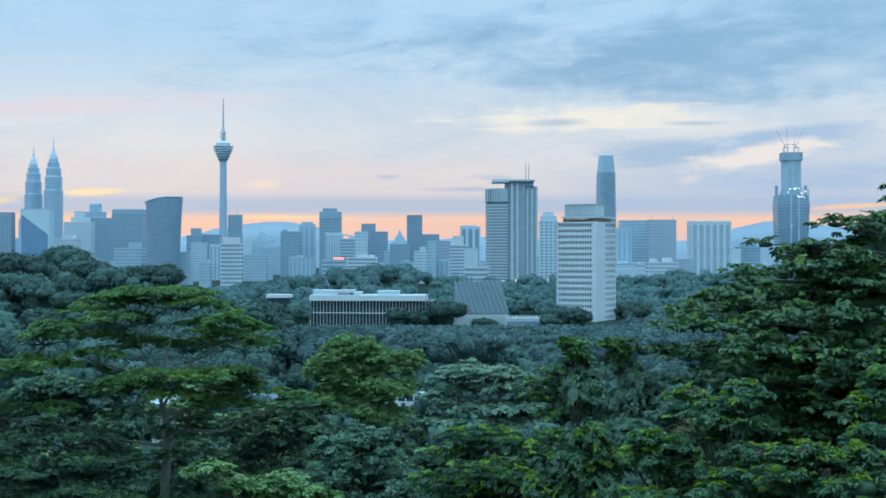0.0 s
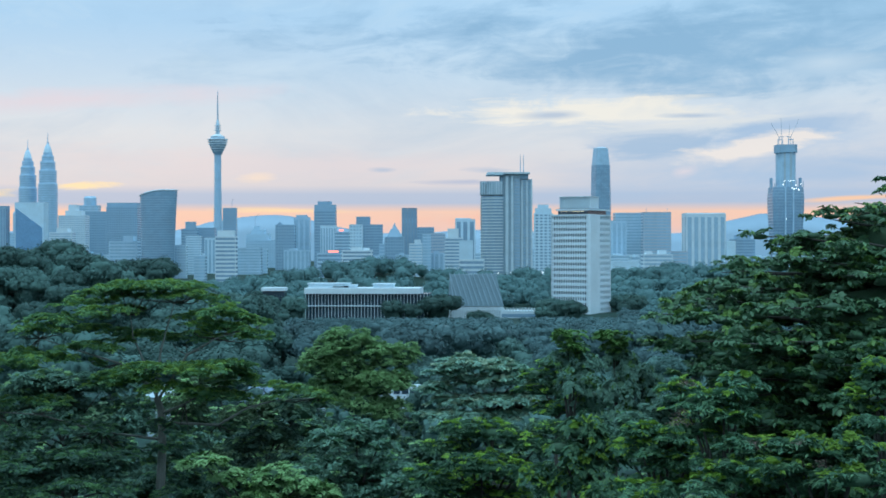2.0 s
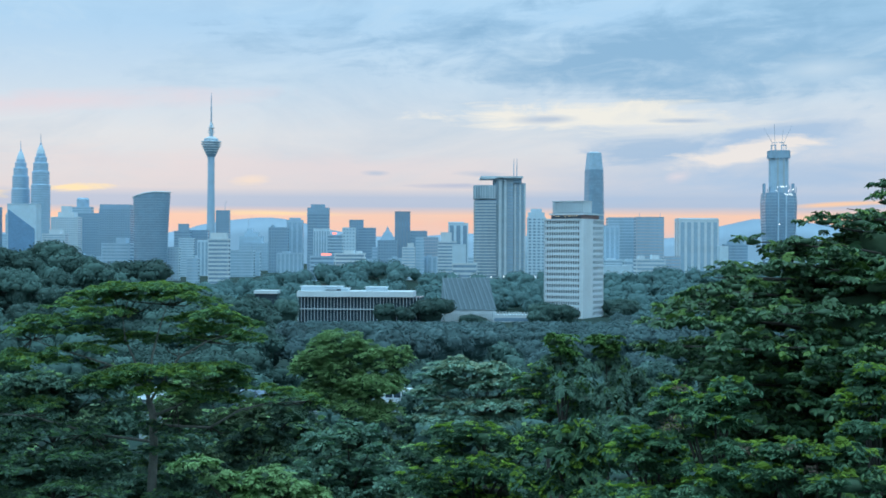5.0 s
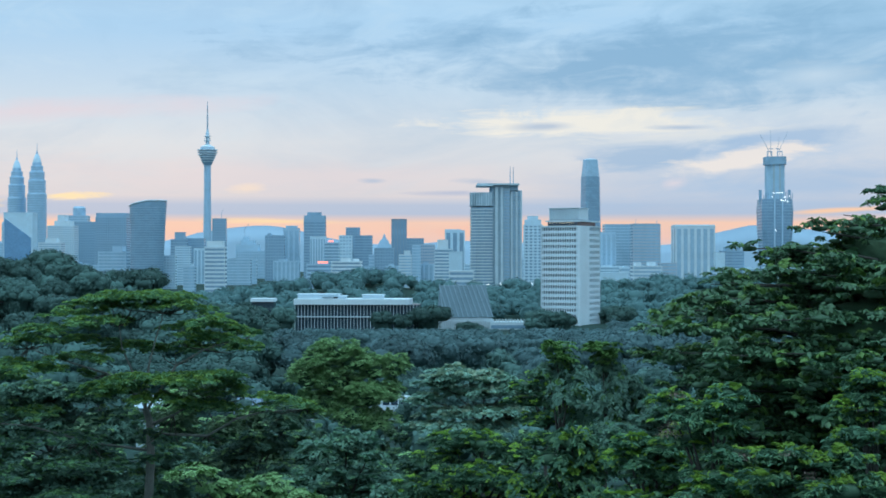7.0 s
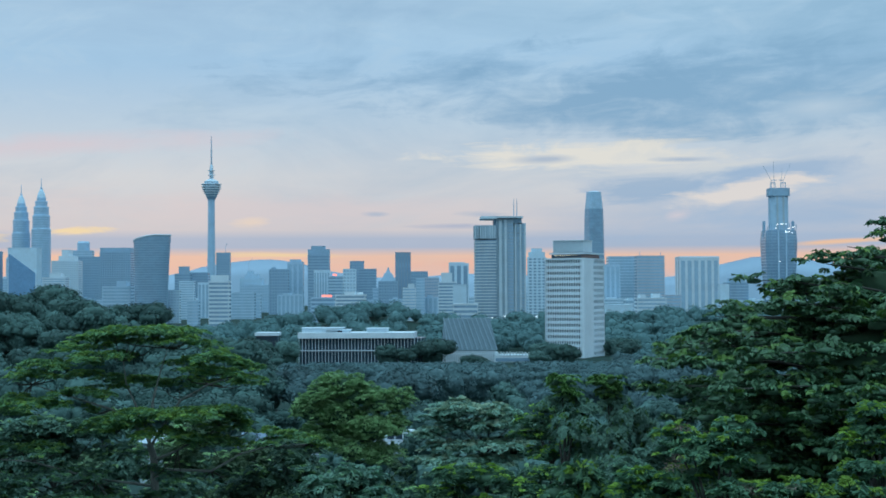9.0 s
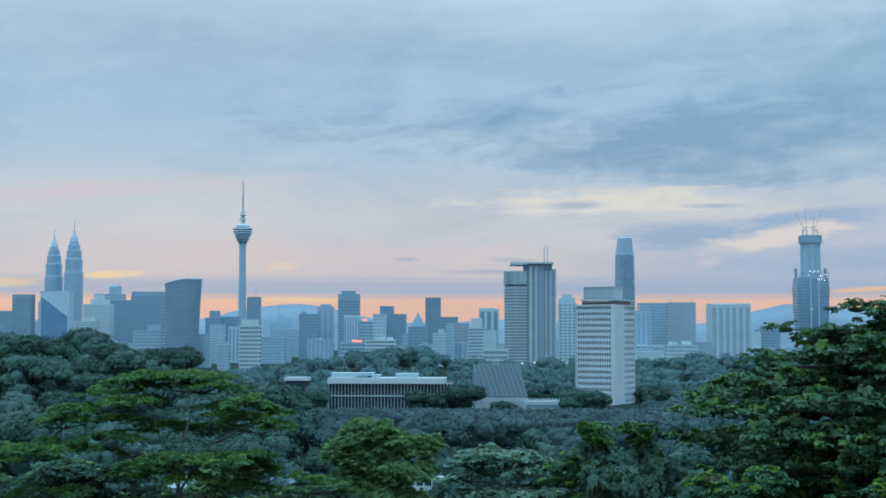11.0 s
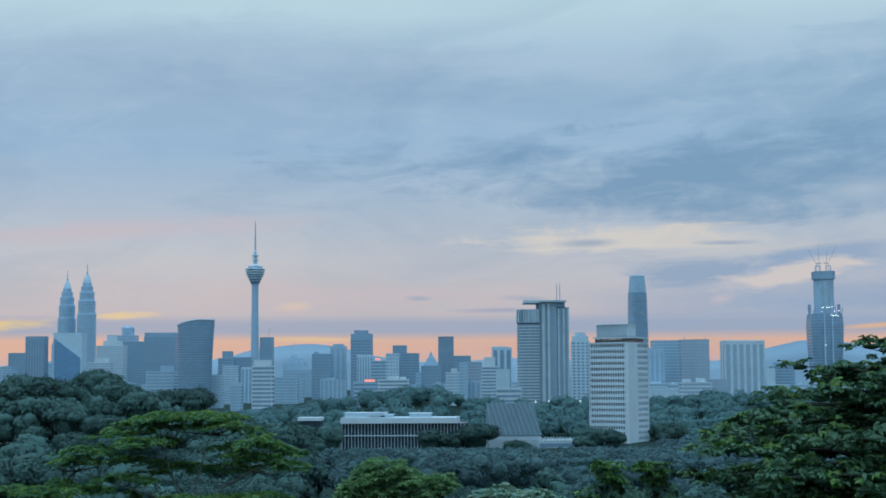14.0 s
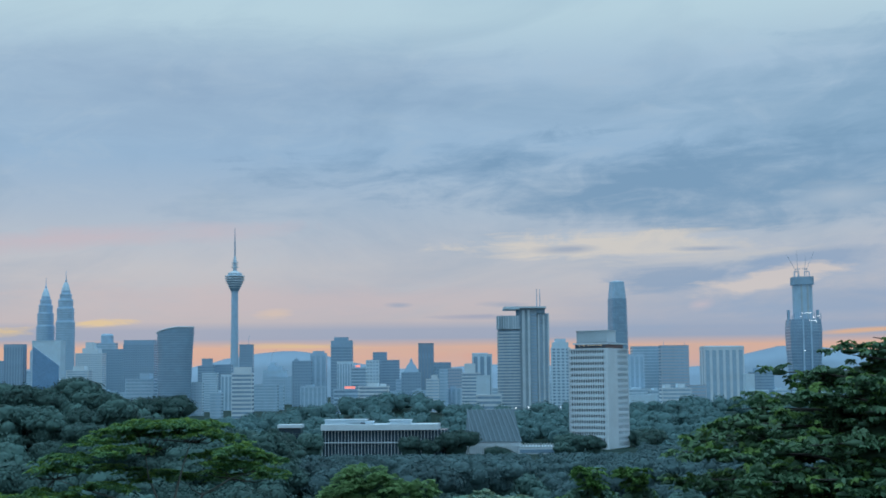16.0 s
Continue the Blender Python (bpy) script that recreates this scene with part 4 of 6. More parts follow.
def viaduct():
    """A raised road through the valley, with parapets and piers, and a bus on it."""
    D = 300
    zr = 15.7
    root = thing("viaduct", -17.11, D, 0, "raised concrete road through the trees", "road bridge", -3)
    part("deck", boxes((-16, -5.5, zr - 1.6, 40, 5.5, zr)), GREY_CONCRETE, root)
    part("carriageway", boxes((-16, -5, zr, 40, 5, zr + 0.06)), ASPHALT, root)
    for sy in (-5.5, 5.2):
        part("parapet", boxes((-16, sy, zr, 40, sy + 0.3, zr + 0.9)), GREY_CONCRETE, root)
    for i in range(3):
        part("pier", boxes((-14 + i * 26, -2, -8, -12 + i * 26, 2, zr - 1.6)), GREY_CONCRETE, root)
    bus = thing("bus", -4.277, D - 1, zr + 0.06, "white bus with dark side windows on the raised road", "bus", -3)
    bm = boxes((-5.5, -1.25, 0.35, 5.5, 1.25, 3.3))
    bmesh.ops.bevel(bm, geom=bm.edges[:], offset=0.15, segments=2, affect="EDGES")
    part("body", bm, WHITE, bus)
    for i in range(6):
        part("window", boxes((-5.0 + i * 1.7, -1.3, 1.5, -3.6 + i * 1.7, -1.24, 2.6)), GLASS_DARK, bus)
    for sx in (-3.6, 3.4):
        for sy in (-1.2, 0.9):
            w = part("wheel", turned([(0.3, 0), (0.48, 0.03), (0.48, 0.27), (0.3, 0.3)], 16), ASPHALT, bus)
            w.location, w.rotation_euler = (sx, sy + 0.3, 0.48), (radians(90), 0, 0)


viaduct()


def valley_house(x, y, z, w, label, roof):
    root = thing("house", x, y, z, label, "house", 8)
    part("wall", boxes((-w / 2, -4, -6, w / 2, 4, 3.2)), GREY_CONCRETE, root)
    bm = bmesh.new()
    a = [bm.verts.new(p) for p in ((-w / 2 - 0.6, -4.8, 3.1), (w / 2 + 0.6, -4.8, 3.1), (w / 2 + 0.6, 4.8, 3.1), (-w / 2 - 0.6, 4.8, 3.1), (-w / 2 + 1, 0, 5.2), (w / 2 - 1, 0, 5.2))]
    for q in ((0, 1, 5, 4), (2, 3, 4, 5), (1, 2, 5), (3, 0, 4), (3, 2, 1, 0)):
        bm.faces.new([a[i] for i in q])
    part("roof", bm, roof, root)
    for i in range(3):
        part("window", boxes((-w * 0.35 + i * w * 0.3, -4.06, 0.9, -w * 0.35 + i * w * 0.3 + 1.4, -3.98, 2.2)), GLASS_DARK, root)


valley_house(-50.66, 260, 19.3 - 1.2, 4.0, "white house with grey roof behind tall trees", GREY_CONCRETE)
valley_house(-31.09, 250, 18.4, 6, "white house with blue metal roof among trees", ROOF_BLUE)


# ---- trees ----
rng = np.random.default_rng(7)


def ball_mesh(k=4):
    """A round cage of quads: a cube's faces pushed out to a sphere."""
    vs, qs, seen = [], [], {}
    def vert(p):
        p = tuple(round(c, 5) for c in p)
        if p not in seen:
            seen[p] = len(vs)
            vs.append(Vector(p).normalized())
        return seen[p]
    for axis in range(3):
        for sign in (-1, 1):
            grid = {}
            for i in range(k + 1):
                for j in range(k + 1):
                    p = [0, 0, 0]
                    p[axis], p[(axis + 1) % 3], p[(axis + 2) % 3] = sign, 2 * i / k - 1, 2 * j / k - 1
                    grid[i, j] = vert(p)
            for i in range(k):
                for j in range(k):
                    q = [grid[i, j], grid[i + 1, j], grid[i + 1, j + 1], grid[i, j + 1]]
                    qs.append(q if sign > 0 else q[::-1])
    return np.array(vs), np.array(qs)


BALLS = {k: ball_mesh(k) for k in (2, 3)}


def leaf_mesh(name, centres, outward, size, aspect=0.5, droop=0.35, jitter=0.34, material=None, heading=None, cores=None, ball=3, inner=None):
    """One mesh of many pointed, slightly folded leaves: a leaf at each centre, facing about outward.
    cores: bumpy ellipsoids inside the crown, of the material inner, or of the leaves' own."""
    n = len(centres)
    nor = outward + rng.normal(0, jitter, (n, 3))
    nor /= np.linalg.norm(nor, axis=1, keepdims=True) + 1e-9
    along = rng.normal(0, 1, (n, 3)) if heading is None else heading + rng.normal(0, 0.25, (n, 3))
    along -= nor * np.sum(along * nor, 1, keepdims=True)
    along /= np.linalg.norm(along, axis=1, keepdims=True) + 1e-9
    across = np.cross(nor, along)
    s = (size * rng.uniform(0.65, 1.3, n))[:, None]
    tip_drop = np.array([0, 0, -1.0]) * droop
    v = np.empty((n, 4, 3))
    v[:, 0] = centres - along * s * 0.5
    v[:, 1] = centres + across * s * aspect * 0.5 + along * s * 0.08 + nor * s * 0.08
    v[:, 2] = centres + along * s * 0.5 + tip_drop * s * 0.5
    v[:, 3] = centres - across * s * aspect * 0.5 + along * s * 0.08 + nor * s * 0.08
    verts, quads = v.reshape(-1, 3), np.arange(4 * n, dtype=np.int32).reshape(-1, 4)
    if cores is not None and len(cores):
        q = np.asarray(cores)
        bv, bq = BALLS[ball]
        phase = rng.uniform(0, 6.28, (len(q), 1, 3))
        swell = 1 + 0.08 * np.sin(bv[None] * 4.5 + phase).sum(2, keepdims=True) + 0.10 * rng.normal(0, 1, (len(q), len(bv), 1)).clip(-1, 1)
        shell = q[:, None, :3] + bv[None] * q[:, None, 3:6] * swell
        extra = bq[None] + (4 * n + np.arange(len(q)) * len(bv))[:, None, None]
        verts, quads = np.concatenate([verts, shell.reshape(-1, 3)]), np.concatenate([quads, extra.reshape(-1, 4)]).astype(np.int32)
    m = len(quads)
    me = bpy.data.meshes.new(name)
    me.vertices.add(len(verts))
    me.vertices.foreach_set("co", verts.astype(np.float32).ravel())
    me.loops.add(4 * m)
    me.loops.foreach_set("vertex_index", quads.ravel())
    me.polygons.add(m)
    me.polygons.foreach_set("loop_start", np.arange(0, 4 * m, 4, dtype=np.int32))
    me.update(calc_edges=True)
    me.materials.append(material)
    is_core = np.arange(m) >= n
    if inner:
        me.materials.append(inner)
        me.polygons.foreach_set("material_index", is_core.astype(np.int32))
    return me


def sphere_dirs(n, low=-0.35):
    """Random directions, none steeper down than low."""
    z = rng.uniform(low, 1, n)
    a = rng.uniform(0, 2 * math.pi, n)
    r = np.sqrt(1 - z * z)
    return np.stack([r * np.cos(a), r * np.sin(a), z], 1)


def unit(v):
    return v / (np.linalg.norm(v, axis=1, keepdims=True) + 1e-9)


def sprays(lumps, per_area, length, leaves, low=-0.3, droop=0.3, hang=0.0):
    """Fans of leaves set like shingles on ellipsoid lumps: the leaves' places, facings, headings, and how young each is."""
    ps, ds = [], []
    for x, y, z, rx, ry, rz in lumps:
        n = max(5, int(per_area * (rx * ry + rx * rz + ry * rz) * 4))
        d = sphere_dirs(n, low)
        wob = 1 + 0.12 * np.sin(d[:, 0] * 5 + x) * np.cos(d[:, 1] * 6 + y) + 0.08 * np.sin(d[:, 2] * 9 + z * 3)
        ps.append(np.array([x, y, z]) + d * np.array([rx, ry, rz]) * (wob * rng.uniform(0.78, 1.06, n))[:, None])
        ds.append(d)
    p, d = np.concatenate(ps), np.concatenate(ds)
    m = len(p)
    h = unit(d * np.array([1, 1, 0.25]) + rng.normal(0, 0.3, (m, 3)) * np.array([1, 1, 0.4]) - np.array([0, 0, hang]))
    up = np.array([0, 0, 1.0]) + 0.45 * d + rng.normal(0, 0.12, (m, 3))
    up = unit(up - h * np.sum(up * h, 1, keepdims=True))
    side = np.cross(up, h)
    size = length * rng.uniform(0.65, 1.3, m)
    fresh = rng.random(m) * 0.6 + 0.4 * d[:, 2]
    i = np.repeat(np.arange(m), leaves)
    u = rng.random(len(i)) ** 0.75
    v = rng.uniform(-1, 1, len(i)) * (0.2 + 0.8 * np.sin(math.pi * u ** 0.8)) * 0.5
    L = size[i]
    c = p[i] + h[i] * ((u - 0.45) * L)[:, None] + side[i] * (v * L)[:, None]
    c[:, 2] -= L * (droop * u * u + 0.4 * v * v) + rng.normal(0, 0.03, len(i)) * L
    head = h[i] * 0.8 + side[i] * np.sign(v)[:, None] * 0.8
    head[:, 2] -= 0.3 * u
    return c, up[i], head, fresh[i] + 0.25 * u


def rosettes(hubs, up, count, leaf):
    """A whorl of leaves round each hub."""
    i = np.repeat(np.arange(len(hubs)), count)
    h = rng.normal(0, 1, (len(i), 3))
    h = unit(h - up[i] * np.sum(h * up[i], 1, keepdims=True))
    return hubs[i] + h * leaf * 0.5 + up[i] * leaf * 0.08, unit(up[i] + h * 0.35), h


def clad(root, c, n, h, fresh, leaf, material, young=None, share_young=0.0, aspect=0.5, jitter=0.25, cores=None, names=("crown", "young_leaves")):
    """Hangs the leaves on a tree: a crown, and the young shoots apart."""
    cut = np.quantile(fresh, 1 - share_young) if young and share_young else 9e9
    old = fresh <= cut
    # the dark cores stand in for shade seen through gaps in the leaves
    crown = new(names[0], leaf_mesh(names[0], c[old], n[old], leaf, aspect, 0.3, jitter, material, h[old], cores, 2, INNER_SHADE))
    crown.parent = root
    if young and share_young:
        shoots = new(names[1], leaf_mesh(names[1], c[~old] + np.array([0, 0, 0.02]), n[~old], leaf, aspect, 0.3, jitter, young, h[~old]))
        shoots.parent = root
        tagged(shoots, "yellow-green young leaves")


def lump_leaves(lumps, per_area, low=-0.35, thick=0.3, over=0.2):
    """Leaf centres and facings over the shells of ellipsoid lumps (x, y, z, rx, ry, rz)."""
    cs, ns = [], []
    for x, y, z, rx, ry, rz in lumps:
        n = max(8, int(per_area * (rx * ry + rx * rz + ry * rz) * 4))
        d = sphere_dirs(n, low)
        r = 1.02 + over - (thick + over) * rng.random(n) ** 1.2
        wob = 1 + 0.16 * np.sin(d[:, 0] * 5 + x) * np.cos(d[:, 1] * 6 + y) + 0.1 * np.sin(d[:, 2] * 9 + z * 3)
        cs.append(np.array([x, y, z]) + d * np.array([rx, ry, rz]) * (r * wob)[:, None])
        nn = d / np.array([rx, ry, rz])
        nn /= np.linalg.norm(nn, axis=1, keepdims=True)
        ns.append(nn + np.array([0, 0, 0.35]))
    return np.concatenate(cs), np.concatenate(ns)


def crown_lumps(r, h, n, seed, lump=0.42, flat=0.75):
    """Lumps over an irregular dome of radius r and height h, its base at zero."""
    g = np.random.default_rng(seed)
    out = [(0, 0, h * 0.45, r * 0.6, r * 0.6, h * 0.42)]
    for i in range(n):
        a = i * 2.39996 + g.uniform(-0.4, 0.4)
        t = (i + 0.5) / n
        rad = r * 0.72 * math.sqrt(t) * g.uniform(0.85, 1.15)
        z = h * (0.30 + 0.55 * math.sqrt(max(0, 1 - (rad / r) ** 2)) * g.uniform(0.8, 1.12)) - h * 0.12 * t
        s = r * lump * g.uniform(0.7, 1.2)
        out.append((rad * math.cos(a), rad * math.sin(a), z, s, s, s * flat))
    return out


def trunk_mesh(height, radius, lumps, limbs, seed):
    g = np.random.default_rng(seed)
    bm = bmesh.new()
    sway = [(g.uniform(-0.3, 0.3) * i, g.uniform(-0.3, 0.3) * i, height * i / 4) for i in range(5)]
    tube(bm, sway, [radius * 1.25, radius, radius * 0.85, radius * 0.7, radius * 0.5], 7)
    order = g.permutation(len(lumps))[:limbs]
    for k in order:
        x, y, z = lumps[k][:3]
        z += height * 0.8
        start = Vector(sway[3]) * g.uniform(0.8, 1.1)
        mid = start.lerp(Vector((x, y, z)), 0.5) + Vector((0, 0, 0.3))
        tube(bm, [start, mid, (x, y, z)], [radius * 0.45, radius * 0.3, radius * 0.08], 5)
    return bm


def tree_kind(name, label, r, crown_h, trunk_h, lumps_n, leaf, density, material, seed, lump=0.42, low=-0.3, bark=DARK_BARK, limbs=6, flat=0.75, spray=0.0, young=None):
    """A tree thing with trunk and crown, standing at the origin: a close dome of foliage, or fans of leaves where spray is given."""
    root = thing(name, 0, 0, 0, label, "tree")
    lumps = crown_lumps(r, crown_h, lumps_n, seed, lump, flat)
    part("trunk", trunk_mesh(trunk_h + 0.25 * crown_h, max(0.18, r * 0.045), [(a, b, c, 0, 0, 0) for a, b, c, *_ in lumps], limbs, seed), bark, root)
    lifted = [(a, b, c + trunk_h, d, e, f) for a, b, c, d, e, f in lumps]
    if spray:
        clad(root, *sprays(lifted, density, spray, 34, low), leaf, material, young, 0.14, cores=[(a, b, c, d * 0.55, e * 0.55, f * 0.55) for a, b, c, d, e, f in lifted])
        return root
    knobs = list(lifted)
    g = np.random.default_rng(seed + 500)
    for x, y, z, rx, ry, rz in lifted:
        for d in sphere_dirs(3, 0.0):
            s = g.uniform(0.32, 0.5)
            knobs.append((x + d[0] * rx * 0.72, y + d[1] * ry * 0.72, z + d[2] * rz * 0.72, rx * s, ry * s, rz * s))
    c, n = lump_leaves(knobs, density, low, 0.16, 0.10)
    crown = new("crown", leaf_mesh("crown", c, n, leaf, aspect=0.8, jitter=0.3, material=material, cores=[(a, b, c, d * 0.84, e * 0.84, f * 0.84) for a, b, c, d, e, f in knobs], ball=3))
    crown.parent = root
    return root


def stand(root, x, y, scale=1.0, turn=0.0, first=False, sink=0.6, z=None):
    m = Matrix.Translation((x, y, (terrain(x, y) - sink) if z is None else z)) @ Matrix.Rotation(turn, 4, "Z")
    if first:
        root.matrix_basis = m
        ob = root
    else:
        ob = copy_thing(root, m)
    ob.scale = (scale, scale, scale * 1.0)
    return ob


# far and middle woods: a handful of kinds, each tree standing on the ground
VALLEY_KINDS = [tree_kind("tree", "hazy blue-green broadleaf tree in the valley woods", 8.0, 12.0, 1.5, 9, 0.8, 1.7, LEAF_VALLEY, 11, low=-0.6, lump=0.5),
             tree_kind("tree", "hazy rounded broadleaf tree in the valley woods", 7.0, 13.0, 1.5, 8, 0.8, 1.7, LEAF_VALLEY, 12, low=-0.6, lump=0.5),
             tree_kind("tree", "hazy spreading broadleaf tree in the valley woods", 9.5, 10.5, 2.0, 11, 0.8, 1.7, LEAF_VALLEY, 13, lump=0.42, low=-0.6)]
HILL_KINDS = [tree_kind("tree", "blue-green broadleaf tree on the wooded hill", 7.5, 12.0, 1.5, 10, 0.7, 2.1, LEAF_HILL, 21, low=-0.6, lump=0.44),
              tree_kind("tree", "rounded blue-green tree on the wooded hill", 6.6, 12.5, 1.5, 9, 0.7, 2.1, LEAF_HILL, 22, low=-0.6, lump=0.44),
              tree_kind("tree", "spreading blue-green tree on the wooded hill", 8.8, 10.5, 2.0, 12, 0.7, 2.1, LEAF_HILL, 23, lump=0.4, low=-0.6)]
SLOPE_KINDS = [tree_kind("tree", "deep green bushy tree on the slope", 5.5, 10.0, 1.0, 15, 0.52, 0.6, LEAF_SHADY, 41, low=-0.5, lump=0.36, spray=1.5, young=LEAF_LIGHT),
               tree_kind("tree", "rounded deep green tree on the slope", 4.8, 10.5, 1.0, 13, 0.52, 0.6, LEAF_SHADY, 42, low=-0.5, lump=0.36, spray=1.5, young=LEAF_LIGHT),
               tree_kind("tree", "dull green leafy tree on the slope", 5.0, 9.0, 1.0, 13, 0.5, 0.6, LEAF_DULL, 43, low=-0.5, lump=0.36, spray=1.2)]
MAROON_KIND = tree_kind("tree", "dark maroon-leaved tree on the hill crest", 7.5, 11.0, 2.0, 11, 0.65, 2.6, LEAF_MAROON, 25, low=-0.5)

g_wood = np.random.default_rng(31)
placed = []


def free(x, y, gap):
    if any((x - a) ** 2 + (y - b) ** 2 < gap * gap for a, b in placed):
        return False
    placed.append((x, y))
    return True


# keep the hall, the tower and the low block clear of trunks
CLEAR = [(-35, 900, 62, 40), (100, 985, 32, 34), (24, 935, 40, 24), (52, 935, 22, 24), (-104, 915, 16, 12)]


def blocked(x, y):
    if 90 < y < 306 and (-0.040 < x / y < -0.004 or abs(y - 300) < 9):
        return True                                        # the raised road and the dip in front of it
    return any(abs(x - cx) < hw and abs(y - cy) < hd for cx, cy, hw, hd in CLEAR)


def low_enough(x, y, size, full):
    """Smaller trees on the valley floor before the hall, which stands clear above them."""
    if 330 < y < 888 and -0.115 < x / y < 0.13:
        return min(size, max(0.25, (48 - 0.0485 * y - terrain(x, y)) / full))
    return size


def wood(kinds, count, y0, y1, u0, u1, gap, s0, s1, group):
    made = 0
    for _ in range(count * 12):
        if made >= count:
            break
        y = g_wood.uniform(y0, y1)
        x = g_wood.uniform(u0, u1) * y
        if blocked(x, y) or not free(x, y, gap):
            continue
        ob = stand(kinds[int(g_wood.integers(len(kinds)))], x, y, low_enough(x, y, g_wood.uniform(s0, s1), 15.0), g_wood.uniform(0, 6.28))
        tagged(ob, group=group)
        made += 1


wood(HILL_KINDS, 90, 330, 600, -0.36, -0.12, 8.0, 0.75, 1.2, "trees on the hill")
wood(VALLEY_KINDS, 66, 380, 620, -0.13, 0.36, 12.0, 0.8, 1.3, "valley woods")
wood(VALLEY_KINDS, 28, 760, 870, -0.13, 0.2, 9.0, 0.55, 0.8, "valley woods")
wood(HILL_KINDS, 36, 240, 390, -0.36, 0.30, 7.5, 0.5, 0.8, "trees on the slope")
wood(SLOPE_KINDS, 34, 130, 250, -0.36, 0.30, 5.5, 0.6, 0.95, "bushy trees on the slope")
for kind in VALLEY_KINDS + HILL_KINDS + SLOPE_KINDS:
    yy = {0: 610, 1: 420, 2: 200}[(kind in HILL_KINDS) + 2 * (kind in SLOPE_KINDS)]
    stand(kind, 0.2 * yy + 12 * (VALLEY_KINDS + HILL_KINDS + SLOPE_KINDS).index(kind), yy, 0.8, 0.0, True)
stand(MAROON_KIND, -107.5, 520, 1.0, 0, True)


for px_x, yy, size, turn in ((-26.94, 872, 1.15, 0), (-15.94, 868, 1.0, 1), (0, 890, 1.45, 2), (-90.43, 885, 1.35, 3), (-105.7, 882, 1.3, 4), (75.15, 905, 1.3, 5),
                             (66.27, 890, 0.9, 6), (86.74, 898, 1.1, 1), (130.4, 1010, 1.2, 2), (139, 1000, 1.1, 3), (121.5, 900, 1.2, 4), (25.89, 856, 0.85, 5)):
    tagged(stand(HILL_KINDS[turn % 3], px_x, yy, size * 1.15, turn, sink=4.6), "dark green broadleaf tree beside the assembly hall", group="trees round the hall")
for i in range(16):
    yy = 170 + 7 * i
    tagged(stand(SLOPE_KINDS[i % 3], (-0.004 - 0.034 * ((i * 0.618) % 1)) * yy, yy, 0.30 + 0.12 * ((i * 0.37) % 1), i * 1.3), "low deep green shrub in the dip", group="shrubs in the dip")
for i in range(24):
    yy = 74 + 2.2 * i
    uu = 0.10 + 0.23 * ((i * 0.618) % 1)
    tagged(stand(SLOPE_KINDS[i % 3], uu * yy, yy, 0.6 + 0.2 * ((i * 0.37) % 1), i * 1.3), group="bushy trees on the slope")
for i in range(46):
    yy = 68 + 2.6 * i
    uu = -0.33 + 0.40 * ((i * 0.618) % 1)
    tagged(stand(SLOPE_KINDS[i % 3], uu * yy, yy, 0.5 + 0.16 * ((i * 0.37) % 1), i * 1.3), group="bushy trees on the slope")


def woods(label, regions, material, leaf, density, seed):
    """A stretch of woods, too many trees to count: y from, y to, u from, u to, how many, size."""
    lumps = []
    g = np.random.default_rng(seed)
    for y0, y1, u0, u1, count, grow in regions:
        for _ in range(count):
            y = g.uniform(y0, y1)
            x = g.uniform(u0, u1) * y
            if blocked(x, y):
                continue
            s = low_enough(x, y, g.uniform(0.7, 1.15) * grow, 13.0)
            z = terrain(x, y) + 6.5 * s
            lumps.append((x, y, z - 1, 6.2 * s, 6.2 * s, 6.0 * s))
            for k in range(3):
                a, q = g.uniform(0, 6.28), g.uniform(2.0, 5.0) * s
                lumps.append((x + q * math.cos(a), y + q * math.sin(a), z + 3.2 * s - 0.6 * q + g.uniform(-1, 1) * s, 3.4 * s, 3.4 * s, 2.8 * s))
    c, n = lump_leaves(lumps, density, -0.3, 0.14, 0.10)
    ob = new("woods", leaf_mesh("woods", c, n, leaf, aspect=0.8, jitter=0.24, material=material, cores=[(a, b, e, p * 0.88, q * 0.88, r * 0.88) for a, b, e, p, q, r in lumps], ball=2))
    tagged(ob, label, "woods", kind="stuff")


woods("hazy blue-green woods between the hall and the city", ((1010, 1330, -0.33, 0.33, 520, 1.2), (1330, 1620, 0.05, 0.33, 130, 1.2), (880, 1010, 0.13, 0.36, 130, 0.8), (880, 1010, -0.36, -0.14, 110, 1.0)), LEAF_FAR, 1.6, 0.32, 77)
woods("haze-tinted woods on the valley floor before the hall", ((560, 880, -0.14, 0.36, 420, 0.7),), LEAF_VALLEY, 1.3, 0.5, 79)
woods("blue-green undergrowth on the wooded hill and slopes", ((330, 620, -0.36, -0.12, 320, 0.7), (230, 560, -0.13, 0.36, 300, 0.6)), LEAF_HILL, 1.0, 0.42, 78)


